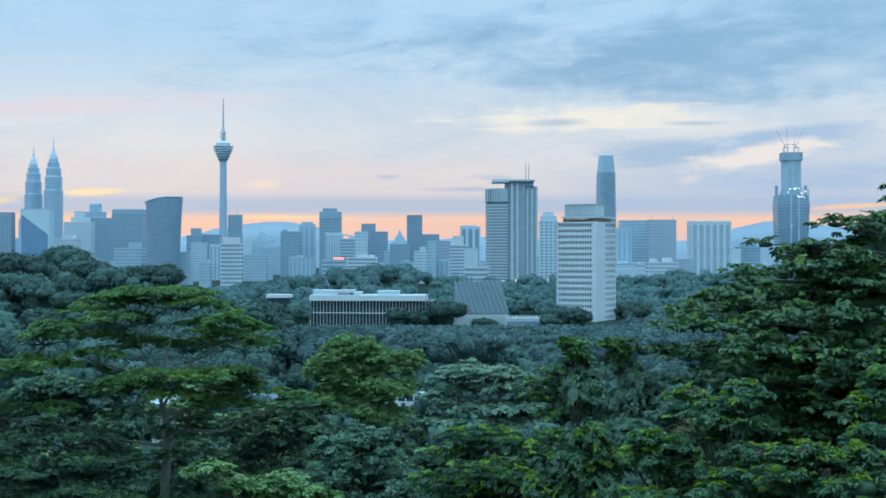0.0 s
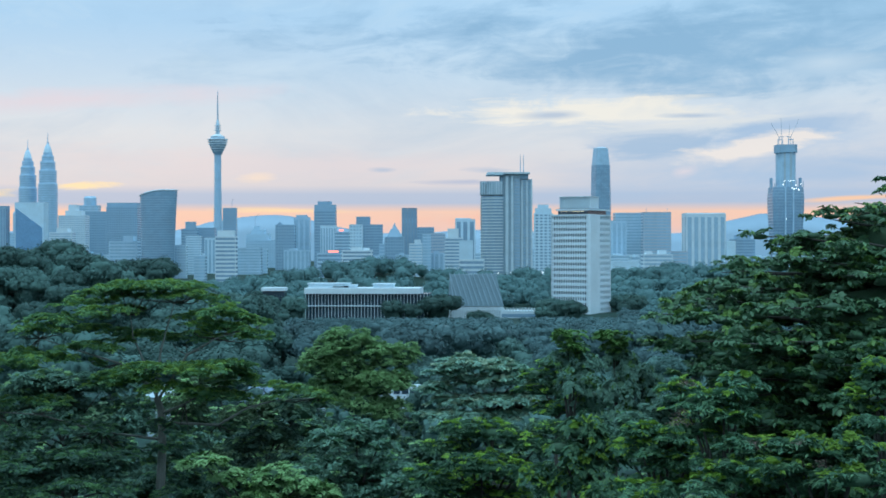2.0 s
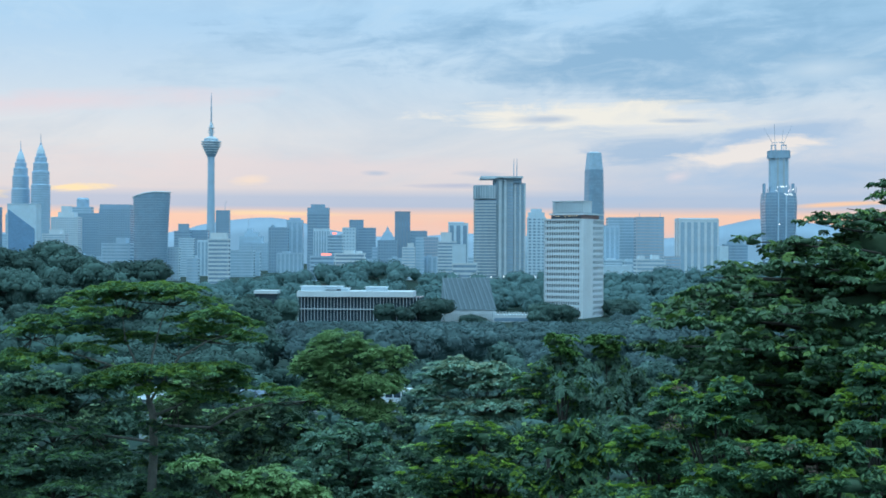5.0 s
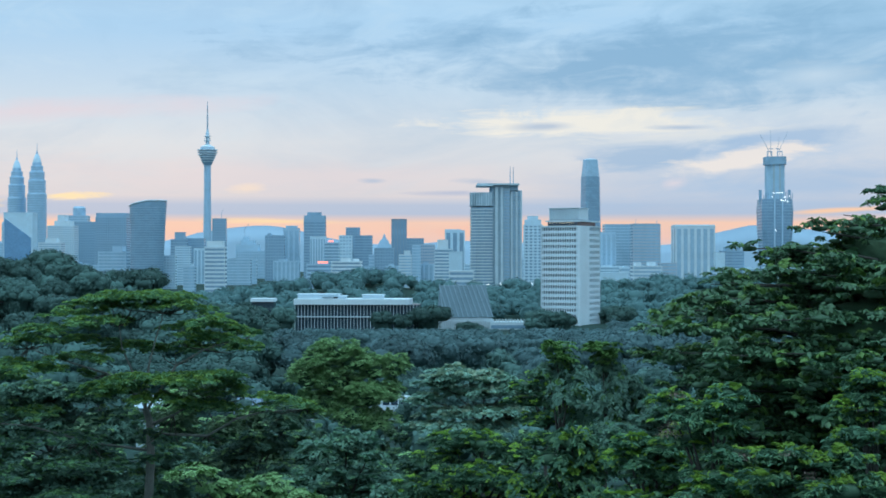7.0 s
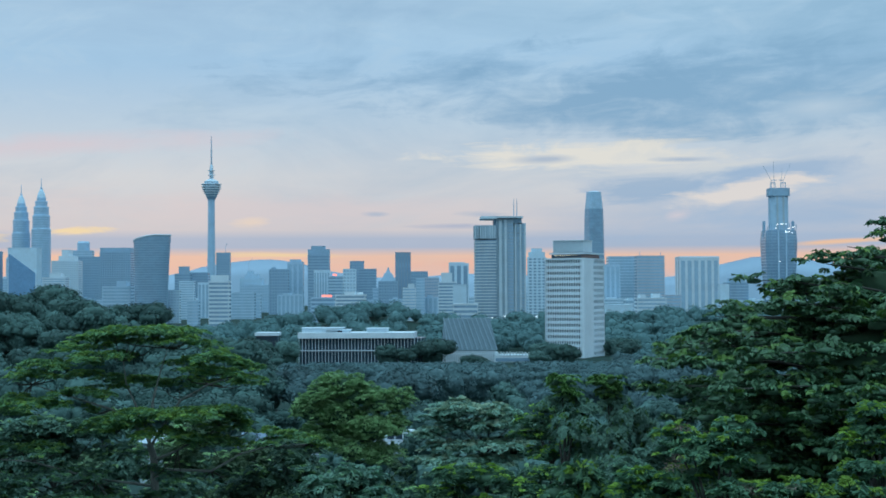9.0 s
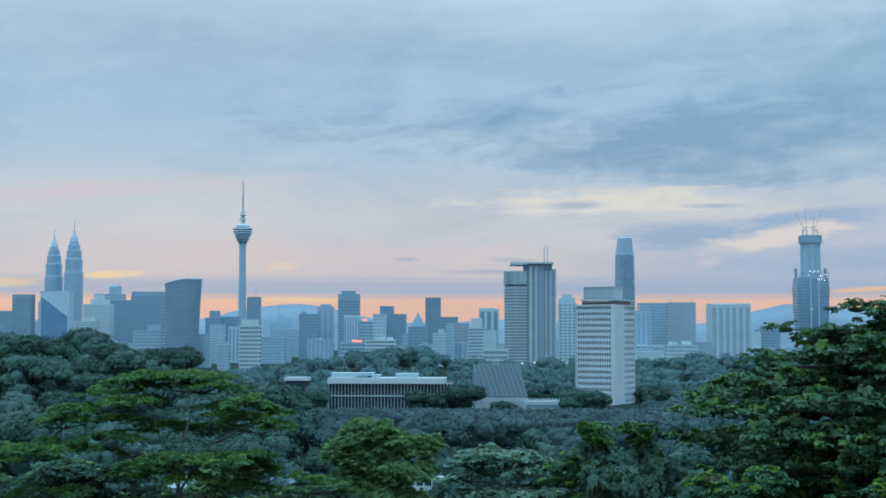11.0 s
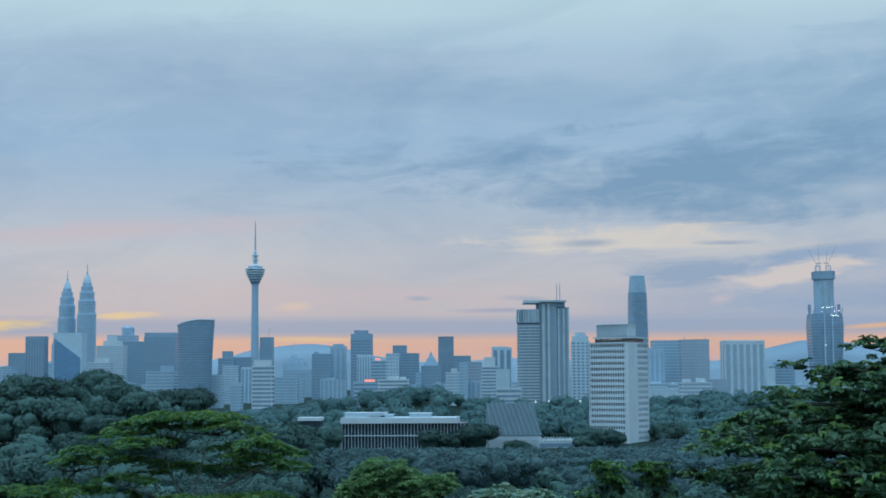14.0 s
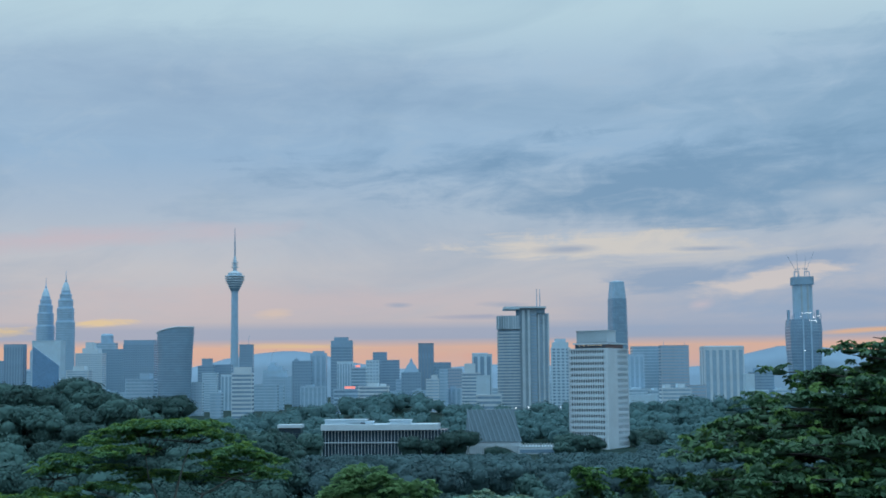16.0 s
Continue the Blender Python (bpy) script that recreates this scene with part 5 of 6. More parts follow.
# ---- the nearer trees ----
def umbrella_tree():
    """Tall feathery tree: flat pads of foliage in tiers on long limbs."""
    D = 115
    k = D / 2525
    root = thing("umbrella_tree", -22.59, D, 20, "tall feathery umbrella-shaped tree with flat leaf tiers", "tree")
    at = lambda px, py, dy=0: ((px - 288) * k, dy, 28 - (py - 450) * k)
    bm = bmesh.new()
    tube(bm, [(0.3, 0, -1), at(292, 882), at(296, 800), at(294, 740), at(286, 715)], [0.45, 0.38, 0.33, 0.3, 0.26], 10)
    part("trunk", bm, BARK, root)
    # pads: centre, half width, half height, depth offset
    pads = [(285, 520, 105, 13, 0), (190, 535, 70, 13, 2), (350, 532, 50, 10, -2), (110, 578, 68, 15, -1), (165, 600, 70, 12, 3), (70, 595, 34, 9, 0),
            (400, 568, 62, 16, -2), (455, 577, 34, 10, -1), (365, 592, 55, 13, 3), (430, 608, 48, 14, 2), (250, 612, 80, 12, 4), (60, 642, 80, 14, -2), (20, 660, 60, 16, 0),
            (-40, 650, 60, 16, 1), (240, 680, 62, 20, -3), (370, 660, 90, 14, -3), (440, 680, 56, 14, -2), (330, 690, 66, 13, -5), (395, 702, 60, 10, -3), (540, 702, 58, 17, -3), (590, 712, 16, 8, -3), (500, 690, 26, 10, -2),
            (110, 715, 52, 12, -2), (30, 722, 56, 15, -1), (150, 762, 82, 13, -2), (40, 772, 66, 14, -3), (200, 800, 80, 13, -4), (70, 815, 80, 15, -4), (370, 822, 54, 13, -4), (400, 770, 40, 11, 0),
            (180, 858, 90, 17, -5), (20, 866, 70, 16, -4), (330, 870, 40, 12, -3), (300, 770, 34, 10, 2), (-60, 740, 60, 16, 0), (-70, 820, 70, 18, -1), (250, 740, 40, 10, 3),
            (235, 518, 60, 12, -1), (150, 548, 55, 12, 0), (330, 520, 60, 11, 1), (210, 558, 60, 11, -3), (90, 590, 50, 12, -2), (420, 590, 60, 14, -4), (470, 600, 30, 10, -2), (330, 612, 60, 12, 3),
            (180, 622, 60, 12, -3), (300, 655, 70, 12, -4), (420, 652, 70, 13, -5), (250, 668, 60, 14, -4), (120, 640, 50, 12, -3), (380, 545, 40, 10, 2), (345, 575, 50, 11, 4)]
    g = np.random.default_rng(5)
    dome = lambda px: 505 + 0.0016 * (px - 275) ** 2 if px < 275 else 512 + 0.0012 * (px - 275) ** 2
    for i in range(12):
        px = g.uniform(20, 480)
        pads.append((px, dome(px) + g.uniform(8, 60), g.uniform(18, 44), g.uniform(8, 13), g.uniform(-5, 5)))
    for i in range(16):
        pads.append((g.uniform(-60, 470), g.uniform(640, 890), g.uniform(20, 50), g.uniform(8, 13), g.uniform(-3, 6)))
    limbs = {"a": [at(286, 715), at(262, 660, 1), at(240, 610, 1), at(235, 570, 1)], "b": [at(286, 715), at(292, 640), at(305, 590), at(318, 548)],
             "c": [at(292, 745), at(340, 725, -1), at(372, 705, -1.5), at(420, 700, -2)], "d": [at(294, 760), at(400, 760, -1.5), at(455, 728, -2), at(500, 716, -2.5), at(575, 710, -3)],
             "e": [at(280, 700), at(220, 655, 0), at(140, 630, 0), at(80, 610, 0)], "f": [at(288, 720), at(340, 640, 0), at(390, 612, 0), at(440, 595, -1)], "h": [at(295, 790), at(200, 770, -2), at(90, 740, -2), at(10, 735, -2)]}
    for key, pts in limbs.items():
        lb = bmesh.new()
        tube(lb, pts, [0.13 - 0.10 * i / (len(pts) - 1) for i in range(len(pts))], 7)
        part("limb", lb, BARK, root)
    ends = [Vector(p) for pts in limbs.values() for p in pts[1:]]
    twigs = bmesh.new()
    lumps = []
    for px, py, hw, hh, dy in pads:
        c = Vector(at(px, py, dy))
        near = min(ends, key=lambda e: (e - c).length + (2.5 if e.z > c.z else 0))
        for j in range(3 if (near - c).length < 3.4 else 0):
            t = c + Vector(((j - 1) * hw * k * 0.7, g.uniform(-1.5, 1.5), -hh * k * 0.3))
            mid = near.lerp(t, 0.55) + Vector((0, 0, -0.35))
            tube(twigs, [near, mid, t], [0.06, 0.04, 0.015], 5)
        for j in range(max(7, int(hw / 3))):
            a = g.uniform(0, 6.28)
            rr = math.sqrt(g.uniform(0, 1))
            sx, sy = rr * math.cos(a), rr * math.sin(a)
            s = hw * k * g.uniform(0.16, 0.30)
            lumps.append((c.x + sx * hw * k * 0.9, c.y + sy * hw * k * 0.8, c.z + hh * k * (0.75 - 1.1 * rr * rr) + g.uniform(-0.06, 0.06), s, s, max(0.12, hh * k * 0.26)))
    tagged(part("twig_work", twigs, DARK_BARK, root), kind="stuff")
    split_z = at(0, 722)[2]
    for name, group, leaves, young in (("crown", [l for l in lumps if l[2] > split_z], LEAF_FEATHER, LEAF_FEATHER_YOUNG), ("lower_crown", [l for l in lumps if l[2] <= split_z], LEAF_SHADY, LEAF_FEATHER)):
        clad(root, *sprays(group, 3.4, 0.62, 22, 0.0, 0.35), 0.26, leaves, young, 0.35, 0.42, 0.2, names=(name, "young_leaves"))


umbrella_tree()


def big_leaf_tree():
    """Large dark tree close by: tiers of branches that end in rosettes of broad leaves."""
    D = 68
    root = thing("big_leaf_tree", 23.68, D, 21.3, "large dense tree with dark glossy leaves in tiers", "tree")
    root.scale = (1.214, 1.214, 1.214)
    g = np.random.default_rng(9)
    bm = bmesh.new()
    tube(bm, [(0, 0, -1.5), (0.1, 0, 6), (-0.1, 0.2, 12), (0.1, 0, 18), (0, 0, 24)], [0.6, 0.5, 0.4, 0.28, 0.1], 10)
    part("trunk", bm, DARK_BARK, root)
    radius = lambda z: float(np.interp(z, (30, 36, 40, 42.9, 44.2, 45.0, 46.0, 47.3, 48.5, 49.1, 50.3, 51.6), (7.0, 8.2, 9.4, 10.0, 10.6, 11.7, 10.4, 8.8, 6.2, 4.1, 2.3, 0.8)))
    branches = bmesh.new()
    tufts = []
    z = 29.5
    tier = 0
    while z < 51.2:
        r = radius(z)
        count = 19 if r > 5 else 10
        for b in range(count):
            a = 6.2832 * (b + 0.5 * (tier % 2)) / count + g.uniform(-0.2, 0.2)
            length = r * g.uniform(0.78, 1.08)
            dirv = Vector((math.cos(a), math.sin(a), 0))
            rise = g.uniform(-0.1, 0.8)
            p0, p1 = Vector((0, 0, z - 26 - 1.9)), dirv * length * (radius(z + rise - 0.6) / max(0.5, r)) + Vector((0, 0, z - 26 + rise - 0.6))
            mid = p0.lerp(p1, 0.55) + Vector((0, 0, 0.55))
            tube(branches, [p0, mid, p1], [0.11, 0.06, 0.015], 5)
            steps = max(2, int(length * 1.2))
            for s in range(steps):
                t = 0.34 + 0.66 * (s + g.uniform(0.35, 0.95)) / steps
                q = p0.lerp(mid, t / 0.55) if t < 0.55 else mid.lerp(p1, (t - 0.55) / 0.45)
                wide = (1.1 - 0.7 * t) * length * 0.26
                hub = q + Vector((-dirv.y, dirv.x, 0)) * g.uniform(-wide, wide) + Vector((0, 0, g.uniform(-0.35, 0.3)))
                tuft = g.uniform(0.4, 0.8)
                tufts.append((hub.x, hub.y, hub.z, tuft, tuft, tuft * g.uniform(0.28, 0.42)))
        z += 0.85
        tier += 1
    part("branchwork", branches, DARK_BARK, root)
    hub, up, _, fresh = sprays(tufts, 2.0, 0.55, 3, -0.2, 0.25)
    c, n, h = rosettes(hub, up, 7, 0.27)
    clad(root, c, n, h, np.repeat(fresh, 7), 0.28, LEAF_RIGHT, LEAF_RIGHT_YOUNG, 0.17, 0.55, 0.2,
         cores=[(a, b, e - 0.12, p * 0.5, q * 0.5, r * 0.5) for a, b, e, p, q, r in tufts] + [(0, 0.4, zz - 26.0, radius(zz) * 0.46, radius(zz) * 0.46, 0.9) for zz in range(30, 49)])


big_leaf_tree()


def lump_tree(name, label, x, y, base, lumps, leaf, spray, density, material, young=None, share_young=0.15, tops=0, top_leaves=None, bark=DARK_BARK, low=-0.4, droop=0.3, hang=0.0, aspect=0.5, pods=()):
    """A tree whose crown follows given lumps (dx, dy, z, rx, ry, rz), with a limb to each; the first few may be of other leaves."""
    root = thing(name, x, y, base, label, "tree")
    g = np.random.default_rng(int(abs(x * 13 + y * 7)) + 3)
    bm = bmesh.new()
    top = max(l[2] for l in lumps) - base
    tube(bm, [(0, 0, -1), (0.15, 0, top * 0.25), (-0.1, 0.1, top * 0.5), (0, 0, top * 0.78)], [0.24, 0.2, 0.16, 0.06], 8)
    for dx, dy, z, rx, ry, rz in lumps:
        z -= base
        s = Vector((0, 0, max(0.5, min(top * 0.7, z - 2.2))))
        tube(bm, [s, s.lerp(Vector((dx, dy, z)), 0.5) + Vector((0, 0, 0.25)), (dx, dy, z)], [0.10, 0.07, 0.02], 5)
    part("trunk", bm, bark, root)
    for names, group, leaves in ((("tuft", "young_leaves"), lumps[:tops], top_leaves), (("crown", "young_leaves"), lumps[tops:], material)):
        fine = []
        for dx, dy, z, rx, ry, rz in group:
            fine.append((dx, dy, z - base, rx * 0.75, ry * 0.75, rz * 0.75))
            for _ in range(8):
                d = sphere_dirs(1, -0.2)[0]
                s = g.uniform(0.28, 0.5)
                fine.append((dx + d[0] * rx * 0.8, dy + d[1] * ry * 0.8, z - base + d[2] * rz * 0.8, rx * s, ry * s, rz * s))
        if fine:
            clad(root, *sprays(fine, density, spray, 26, low, droop if leaves is material else 0.35, hang if leaves is material else 0.0), leaf, leaves, young, share_young, aspect, cores=[(a, b, e - base, p * 0.6, q * 0.6, r * 0.55) for a, b, e, p, q, r in group], names=names)
    for px, py, pz, pr in pods:
        c, n = lump_leaves([(px - x, py - y, pz - base, pr, pr, pr * 0.7)], 60, 0.0, 0.5)
        ob = new("seed_head", leaf_mesh("seed_head", c, n, 0.10, aspect=0.4, material=SEED_PODS))
        ob.parent = root
        tagged(ob, "dry brown seed clusters", kind="stuff")
    return root


lump_tree("light_green_tree", "tall soft light-green tree", -13.96, 235, 12, [(-0.84, 0, 32.64, 3.54, 3.54, 2.42), (-4.1, 0, 31.25, 3.26, 3.26, 2.61), (1.95, 0, 30.78, 3.54, 3.54, 2.61), (5.21, 0, 29.39, 2.79, 2.79, 2.42), (8.47, 0.8, 29.85, 2.23, 2.23, 2.42), (-5.96, -1.2, 28.46, 2.79, 2.79, 2.79), (-1.3, 0.8, 27.52, 4.65, 4.65, 3.26), (4.28, -1.2, 25.66, 4.19, 4.19, 3.26), (-3.16, 0.8, 24.27, 4.19, 4.19, 2.79), (1.49, -1.2, 22.41, 4.65, 4.65, 2.79), (8.0, 0.8, 25.66, 2.33, 2.33, 2.33), (5.21, -1.2, 21.01, 3.72, 3.72, 2.33), (-6.89, 0.8, 22.87, 2.79, 2.79, 2.33)], 0.36, 1.1, 1.5, LEAF_LIGHT, low=-0.5, aspect=0.55)
lump_tree("silver_leaved_tree", "spreading tree with pale silvery leaves", 5.32, 140, 22, [(-2.5, 0, 36.63, 2.5, 2.5, 0.78), (-4.44, 0, 35.8, 1.94, 1.94, 0.78), (0.55, 0, 36.08, 2.5, 2.5, 0.83), (-5.54, 0, 34.14, 1.66, 1.66, 0.89), (-1.11, 0.8, 34.69, 3.33, 3.33, 0.89), (2.77, -1.2, 35.25, 2.22, 2.22, 0.83), (4.44, 0.8, 33.86, 2.22, 2.22, 1.0), (1.11, -1.2, 33.31, 3.33, 3.33, 0.72), (-3.33, 0.8, 32.75, 3.05, 3.05, 0.67), (0.0, -1.2, 31.64, 3.33, 3.33, 0.72), (6.65, 0.8, 34.14, 2.22, 2.22, 0.89), (8.87, -1.2, 33.58, 2.22, 2.22, 1.0), (3.88, 0.8, 32.2, 2.77, 2.77, 0.78), (-4.99, -1.2, 31.64, 2.22, 2.22, 0.67), (-1.66, 0.8, 29.7, 3.88, 3.88, 1.0)], 0.36, 0.95, 1.4, LEAF_SILVER, LEAF_SILVER_YOUNG, 0.25, aspect=0.6)
lump_tree("broad_leaved_tree", "bright green tree beside the silvery one", 10.19, 122, 22, [(-0.48, 0, 37.95, 1.45, 1.45, 0.63), (0.48, 0, 36.65, 1.93, 1.93, 0.77), (-1.93, 0, 37.08, 1.26, 1.26, 0.58), (1.93, 0, 36.31, 1.64, 1.64, 0.77), (-0.97, 0.8, 35.68, 2.17, 2.17, 0.87), (2.17, -1.2, 34.47, 2.42, 2.42, 1.06), (-0.24, 0.8, 33.99, 2.42, 2.42, 0.97)], 0.32, 0.8, 1.6, LEAF_BRIGHT, LEAF_YOUNG, 0.2)
lump_tree("creeper_clad_tree", "tall thin tree clad in creepers with tufted top", 9.27, 100, 18, [(-0.16, 0, 41.66, 1.27, 1.27, 0.63), (0.08, 0, 40.95, 1.03, 1.03, 0.55), (0.48, 0, 40.48, 0.71, 0.71, 0.63), (0.95, 0, 39.68, 1.35, 1.35, 0.87), (-0.71, 0.8, 40.0, 0.79, 0.79, 0.55), (0.48, -1.2, 38.5, 1.66, 1.66, 1.03), (1.47, 0.8, 37.11, 1.9, 1.9, 1.19)], 0.25, 0.5, 2.8, LEAF_SHADY, LEAF_TUFT, 0.14, tops=2, top_leaves=LEAF_TUFT, hang=0.5, droop=0.6)
lump_tree("creeper_clad_tree", "slim tree clad in creepers with round tuft", 11.89, 95, 18, [(-0.23, 0, 41.98, 1.2, 1.2, 0.56), (0.0, 0, 41.3, 1.05, 1.05, 0.56), (0.15, 0, 40.66, 0.83, 0.83, 0.68), (0.75, 0, 39.91, 1.2, 1.2, 0.98), (1.88, 0.8, 38.9, 1.28, 1.28, 1.13), (0.3, -1.2, 38.59, 1.28, 1.28, 1.2), (2.33, 0.8, 37.54, 1.35, 1.35, 1.2), (0.75, -1.2, 36.79, 1.69, 1.69, 1.2), (3.09, 0.8, 35.77, 1.69, 1.69, 1.32)], 0.25, 0.5, 2.8, LEAF_SHADY, LEAF_TUFT, 0.10, tops=2, top_leaves=LEAF_TUFT, hang=0.7, droop=0.8)
lump_tree("broad_leaved_tree", "dark leafy tree between the creeper-clad trees and the large tree", 12.54, 82, 20, [(0.81, 0, 38.42, 1.46, 1.46, 0.84), (-1.3, 0, 37.54, 1.62, 1.62, 0.84), (1.79, 0, 37.22, 1.46, 1.46, 0.91), (-0.16, 0, 36.24, 1.95, 1.95, 0.97), (-2.6, 0.8, 36.96, 1.46, 1.46, 0.84), (1.46, -1.2, 39.23, 1.1, 1.1, 0.71)], 0.32, 0.8, 1.6, LEAF_SHADY, LEAF_BRIGHT, 0.14)
lump_tree("broad_leaved_tree", "leafy dark green tree on the slope", -5.13, 90, 22, [(0.0, 0, 36.42, 1.6, 1.6, 0.78), (-1.43, 0, 35.88, 1.43, 1.43, 0.71), (1.43, 0, 35.52, 1.43, 1.43, 0.78), (-1.07, 0, 34.46, 1.96, 1.96, 0.93), (1.43, 0.8, 33.74, 1.78, 1.78, 0.93), (-2.85, -1.2, 34.1, 1.25, 1.25, 0.86), (0.0, 0.8, 32.67, 2.85, 2.85, 1.07), (2.85, -1.2, 33.39, 1.78, 1.78, 0.93)], 0.32, 0.8, 1.6, LEAF_SHADY, LEAF_BRIGHT, 0.14)
lump_tree("shrub", "pale green leafy shrub below the umbrella tree", -11.04, 86, 20, [(-1.7, 0, 34.21, 1.23, 1.23, 0.61), (-0.34, 0, 33.97, 1.36, 1.36, 0.61), (1.36, 0, 34.31, 1.36, 1.36, 0.68), (2.72, 0, 33.63, 1.23, 1.23, 0.61), (0.34, 0.8, 32.95, 2.04, 2.04, 0.82), (-3.0, -1.2, 35.26, 1.5, 1.5, 0.41), (3.41, 0.8, 32.67, 2.04, 2.04, 0.82)], 0.28, 0.7, 1.9, LEAF_LIGHT, LEAF_TUFT, 0.15)
lump_tree("feather_leaved_tree", "low tree with fresh green feathery leaves", 2.35, 78, 20, [(-1.85, 0, 37.13, 1.24, 1.24, 0.56), (-0.77, 0, 37.96, 1.39, 1.39, 0.62), (0.77, 0, 37.81, 1.39, 1.39, 0.62), (2.32, 0, 37.19, 1.24, 1.24, 0.62), (3.86, 0.8, 37.96, 1.05, 1.05, 0.56), (0.0, -1.2, 36.26, 2.16, 2.16, 0.8), (2.16, 0.8, 35.49, 1.85, 1.85, 0.8), (-2.01, -1.2, 35.27, 1.54, 1.54, 0.8), (0.62, 0.8, 34.25, 2.78, 2.78, 0.99), (-3.24, -1.2, 35.64, 1.24, 1.24, 0.68)], 0.27, 0.66, 2.3, LEAF_BRIGHT, LEAF_YOUNG, 0.2, aspect=0.36)
lump_tree("feather_leaved_tree", "leafy tree with drooping yellow-green leaves", 7.37, 70, 22, [(-0.28, 0, 38.96, 1.33, 1.33, 0.61), (0.97, 0, 38.24, 1.11, 1.11, 0.61), (-1.39, 0, 38.13, 1.11, 1.11, 0.55), (0.0, 0, 37.41, 1.66, 1.66, 0.72), (-0.83, 0.8, 36.3, 1.66, 1.66, 0.78), (1.25, -1.2, 36.41, 1.39, 1.39, 0.78), (-2.5, 0.8, 36.63, 1.11, 1.11, 0.67)], 0.30, 0.6, 2.0, LEAF_BRIGHT, LEAF_YOUNG, 0.2, aspect=0.45, hang=0.4, droop=0.5)
lump_tree("feather_leaved_tree", "fresh green feathery tree below the large tree", 9.85, 62, 24, [(-0.86, 0, 40.0, 0.86, 0.86, 0.42), (0.17, 0, 39.65, 1.23, 1.23, 0.49), (-1.1, 0, 39.36, 0.98, 0.98, 0.44), (1.15, 0, 39.11, 0.98, 0.98, 0.44), (-0.12, 0.8, 38.62, 1.47, 1.47, 0.64), (-0.86, -1.2, 37.64, 1.47, 1.47, 0.69), (1.15, 0.8, 37.64, 1.47, 1.47, 0.69)], 0.27, 0.66, 2.3, LEAF_BRIGHT, LEAF_YOUNG, 0.2, aspect=0.36)
lump_tree("feather_leaved_tree", "feathery tree with brown seed heads", 11.62, 58, 24, [(0.74, 0, 42.49, 0.78, 0.78, 0.39), (0.0, 0, 41.98, 1.03, 1.03, 0.46), (-1.1, 0, 41.52, 1.03, 1.03, 0.55), (0.23, 0, 41.18, 1.15, 1.15, 0.55), (-0.87, 0.8, 40.49, 1.15, 1.15, 0.51), (0.74, -1.2, 40.14, 0.96, 0.96, 0.46), (-1.72, 0.8, 42.21, 0.64, 0.64, 0.37), (0.0, -1.2, 39.23, 1.38, 1.38, 0.55), (1.15, 0.8, 38.77, 1.26, 1.26, 0.55), (-0.64, -1.2, 38.49, 1.38, 1.38, 0.64)], 0.27, 0.66, 2.3, LEAF_BRIGHT, LEAF_YOUNG, 0.2, aspect=0.36, pods=((9.9, 56.4, 42.49, 0.4), (9.51, 56.4, 40.95, 0.45), (12.36, 56.4, 40.12, 0.5), (12.89, 56.4, 39.96, 0.4), (13.28, 56.4, 39.09, 0.35), (9.67, 56.4, 41.34, 0.3)))
lump_tree("feather_leaved_tree", "fresh green feathery tree at the slope foot", 13.68, 50, 24, [(-1.05, 0, 41.03, 0.79, 0.79, 0.4), (-0.1, 0, 40.83, 0.99, 0.99, 0.4), (-1.84, 0, 40.34, 0.79, 0.79, 0.36), (1.09, 0, 41.03, 0.89, 0.89, 0.4), (1.52, 0.8, 41.66, 0.71, 0.71, 0.34), (0.5, -1.2, 40.04, 1.19, 1.19, 0.48), (-1.09, 0.8, 39.74, 1.19, 1.19, 0.51), (1.72, -1.2, 40.04, 0.99, 0.99, 0.51)], 0.27, 0.66, 2.3, LEAF_BRIGHT, LEAF_YOUNG, 0.2, aspect=0.36, pods=((12.99, 48.4, 40.48, 0.3), (12.2, 48.4, 41.27, 0.25)))
lump_tree("feather_leaved_tree", "slim feathery tree with bright tips before the large tree", 16.60, 53, 26, [(-0.36, 0, 43.59, 0.55, 0.55, 0.23), (0.0, 0, 43.34, 0.63, 0.63, 0.25), (-0.63, 0, 42.75, 0.71, 0.71, 0.27), (0.31, 0, 42.96, 0.84, 0.84, 0.29), (-0.1, 0.8, 42.12, 0.94, 0.94, 0.34), (0.52, -1.2, 41.49, 1.05, 1.05, 0.42)], 0.27, 0.66, 2.3, LEAF_BRIGHT, LEAF_YOUNG, 0.2, aspect=0.36)
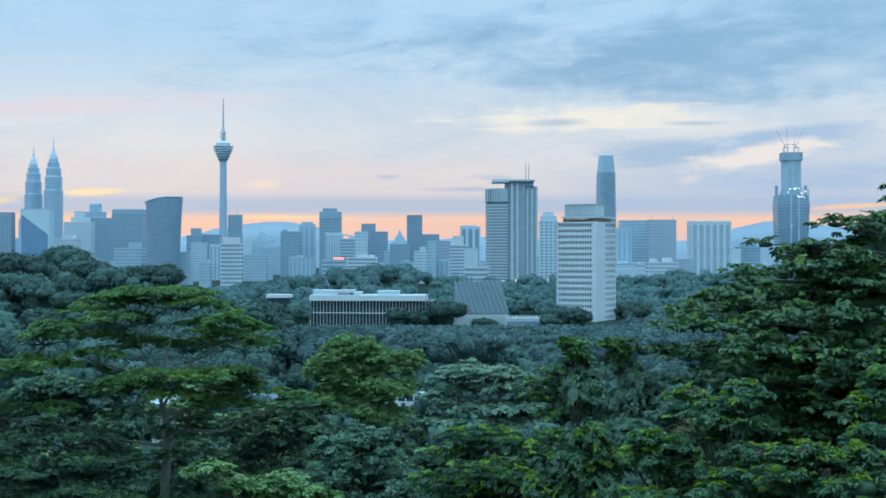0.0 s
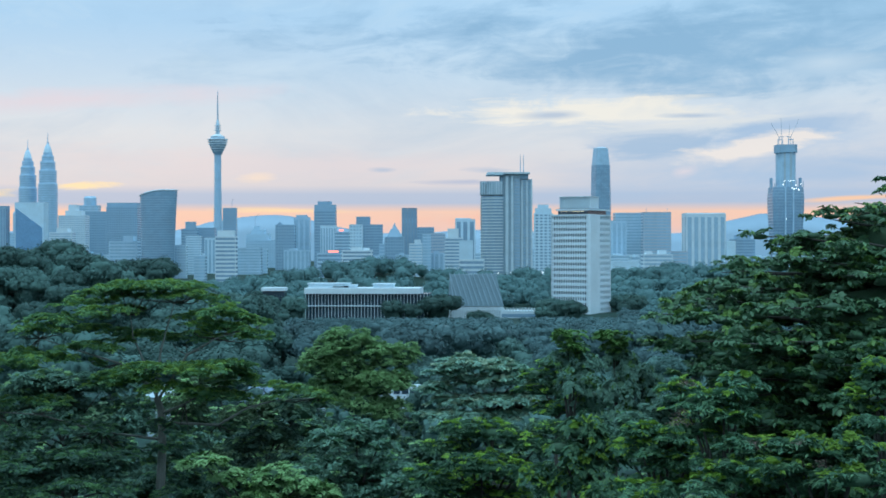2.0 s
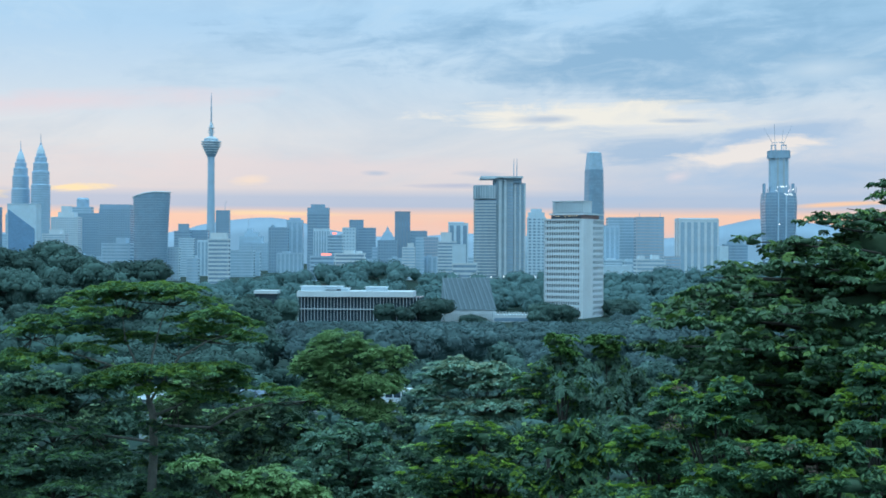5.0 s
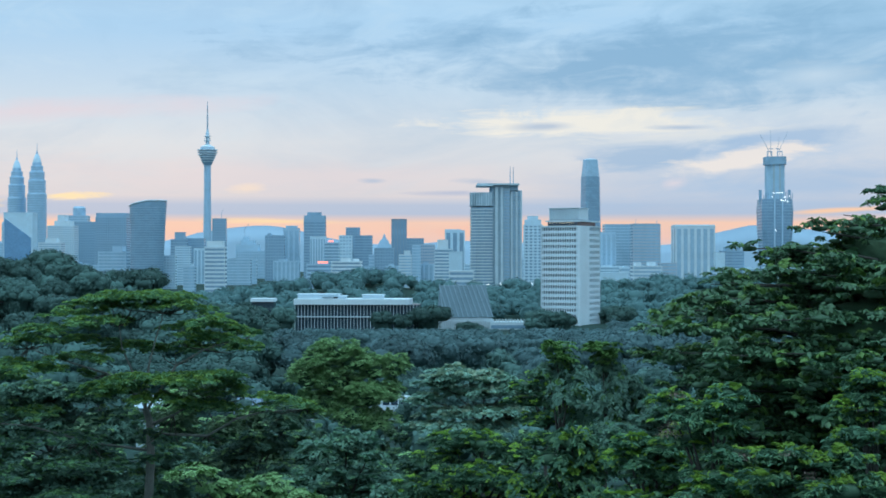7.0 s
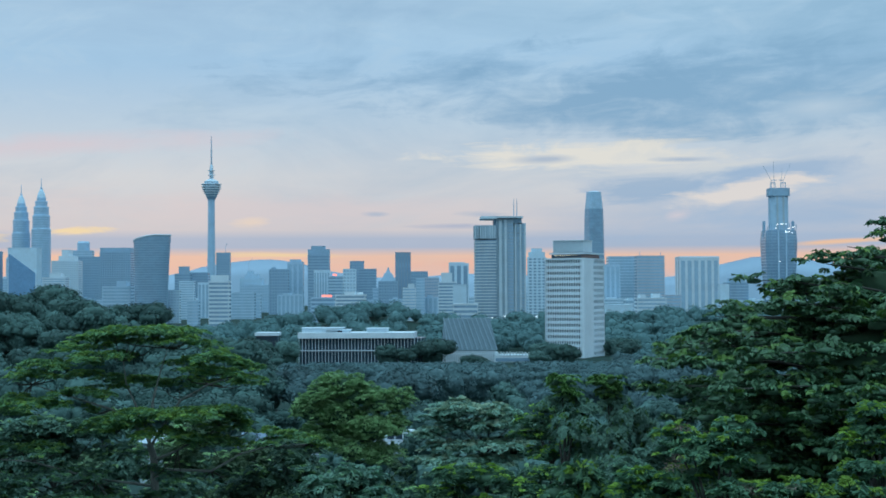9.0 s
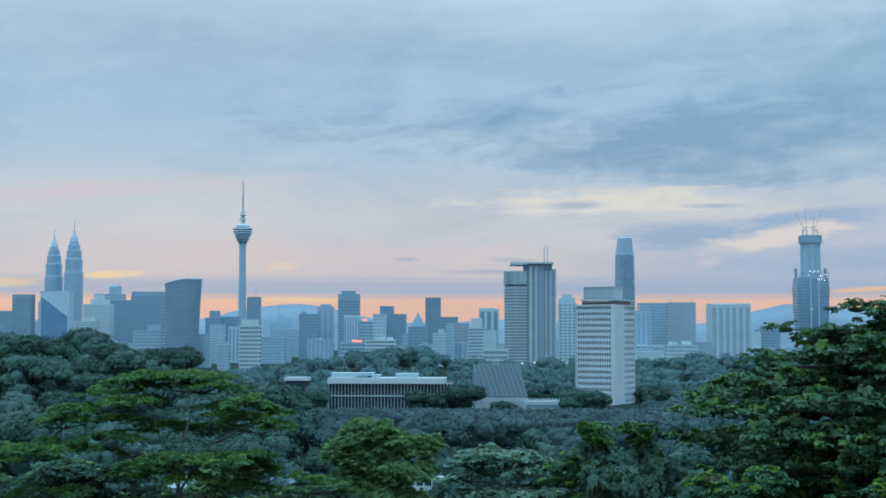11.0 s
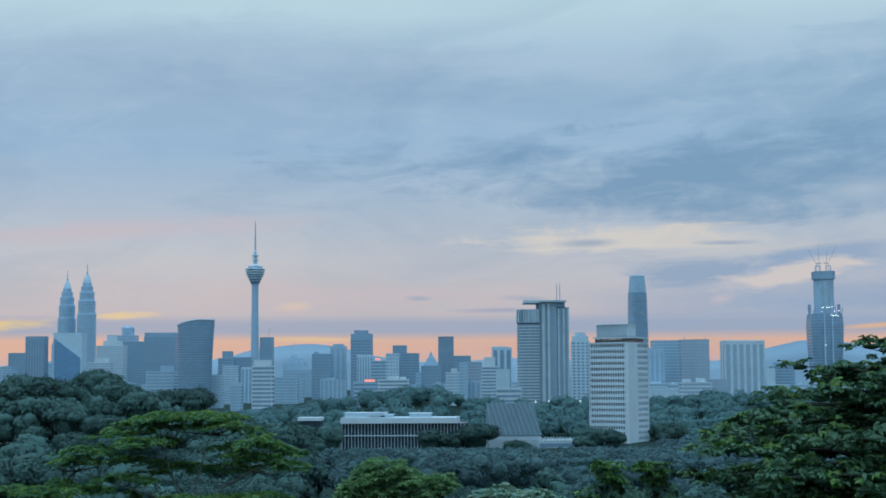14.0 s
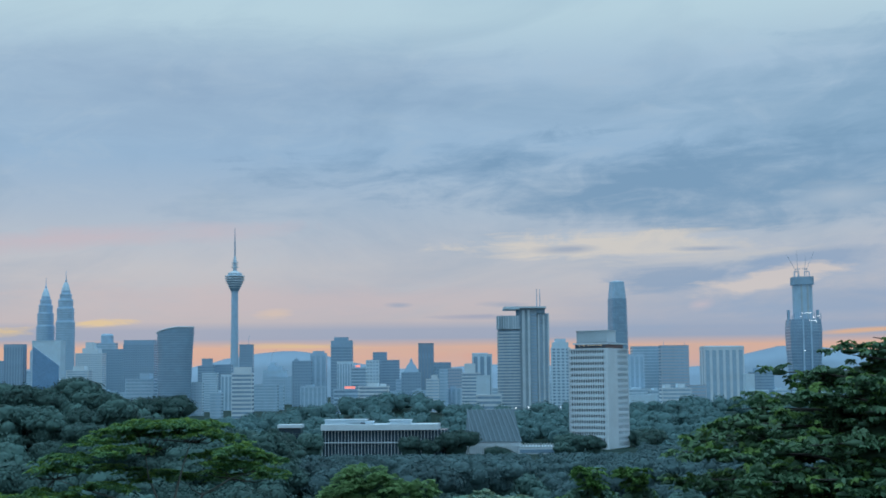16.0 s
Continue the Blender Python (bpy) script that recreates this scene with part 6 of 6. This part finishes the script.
lump_tree("broad_leaved_tree", "dark shaded tree below the umbrella tree", -14.45, 120, 18, [(-1.90, 0.0, 31.37, 2.09, 2.09, 1.24), (0.95, 0.0, 32.32, 2.19, 2.19, 1.33), (2.85, 0.0, 34.22, 2.09, 2.09, 1.43), (-0.48, -1.0, 29.46, 2.85, 2.85, 1.43), (2.85, -1.0, 29.94, 2.19, 2.19, 1.62), (1.90, -2.0, 27.56, 3.33, 3.33, 1.43), (-2.38, -2.0, 27.80, 2.57, 2.57, 1.24)], 0.36, 0.97, 1.2, LEAF_SHADY, LEAF_LIGHT, 0.10)
lump_tree("broad_leaved_tree", "shaded green tree beneath the umbrella tree", -35.50, 135, 16, [(-3.21, 0.0, 34.63, 3.74, 3.74, 1.82), (1.07, 0.0, 35.17, 2.67, 2.67, 1.60), (4.28, 0.0, 35.17, 2.67, 2.67, 1.60), (-1.07, 0.0, 32.49, 4.28, 4.28, 2.14), (5.88, 0.0, 31.43, 3.21, 3.21, 2.14), (-5.35, 0.0, 30.89, 4.28, 4.28, 2.14), (11.23, 0.0, 29.29, 3.21, 3.21, 2.14), (2.14, 0.0, 27.68, 4.81, 4.81, 2.14), (-4.28, 0.0, 26.61, 4.81, 4.81, 2.14), (9.62, 0.0, 26.08, 4.28, 4.28, 2.14), (-9.62, 0.0, 33.56, 3.74, 3.74, 2.67), (-10.69, 0.0, 28.22, 4.28, 4.28, 2.67)], 0.42, 1.13, 1.2, LEAF_SHADY, LEAF_LIGHT, 0.10)
lump_tree("broad_leaved_tree", "dull green tree in the hollow", -25.95, 180, 12, [(-2.85, 0.0, 30.89, 3.28, 3.28, 2.14), (1.43, 0.0, 25.90, 3.56, 3.56, 2.42), (5.70, 0.0, 27.33, 3.14, 3.14, 2.14), (-5.70, 0.0, 26.61, 3.56, 3.56, 2.85), (0.00, 0.0, 20.91, 4.99, 4.99, 2.85), (7.13, 0.0, 23.05, 3.56, 3.56, 2.85)], 0.48, 1.30, 0.9, LEAF_DULL, LEAF_LIGHT, 0.12)
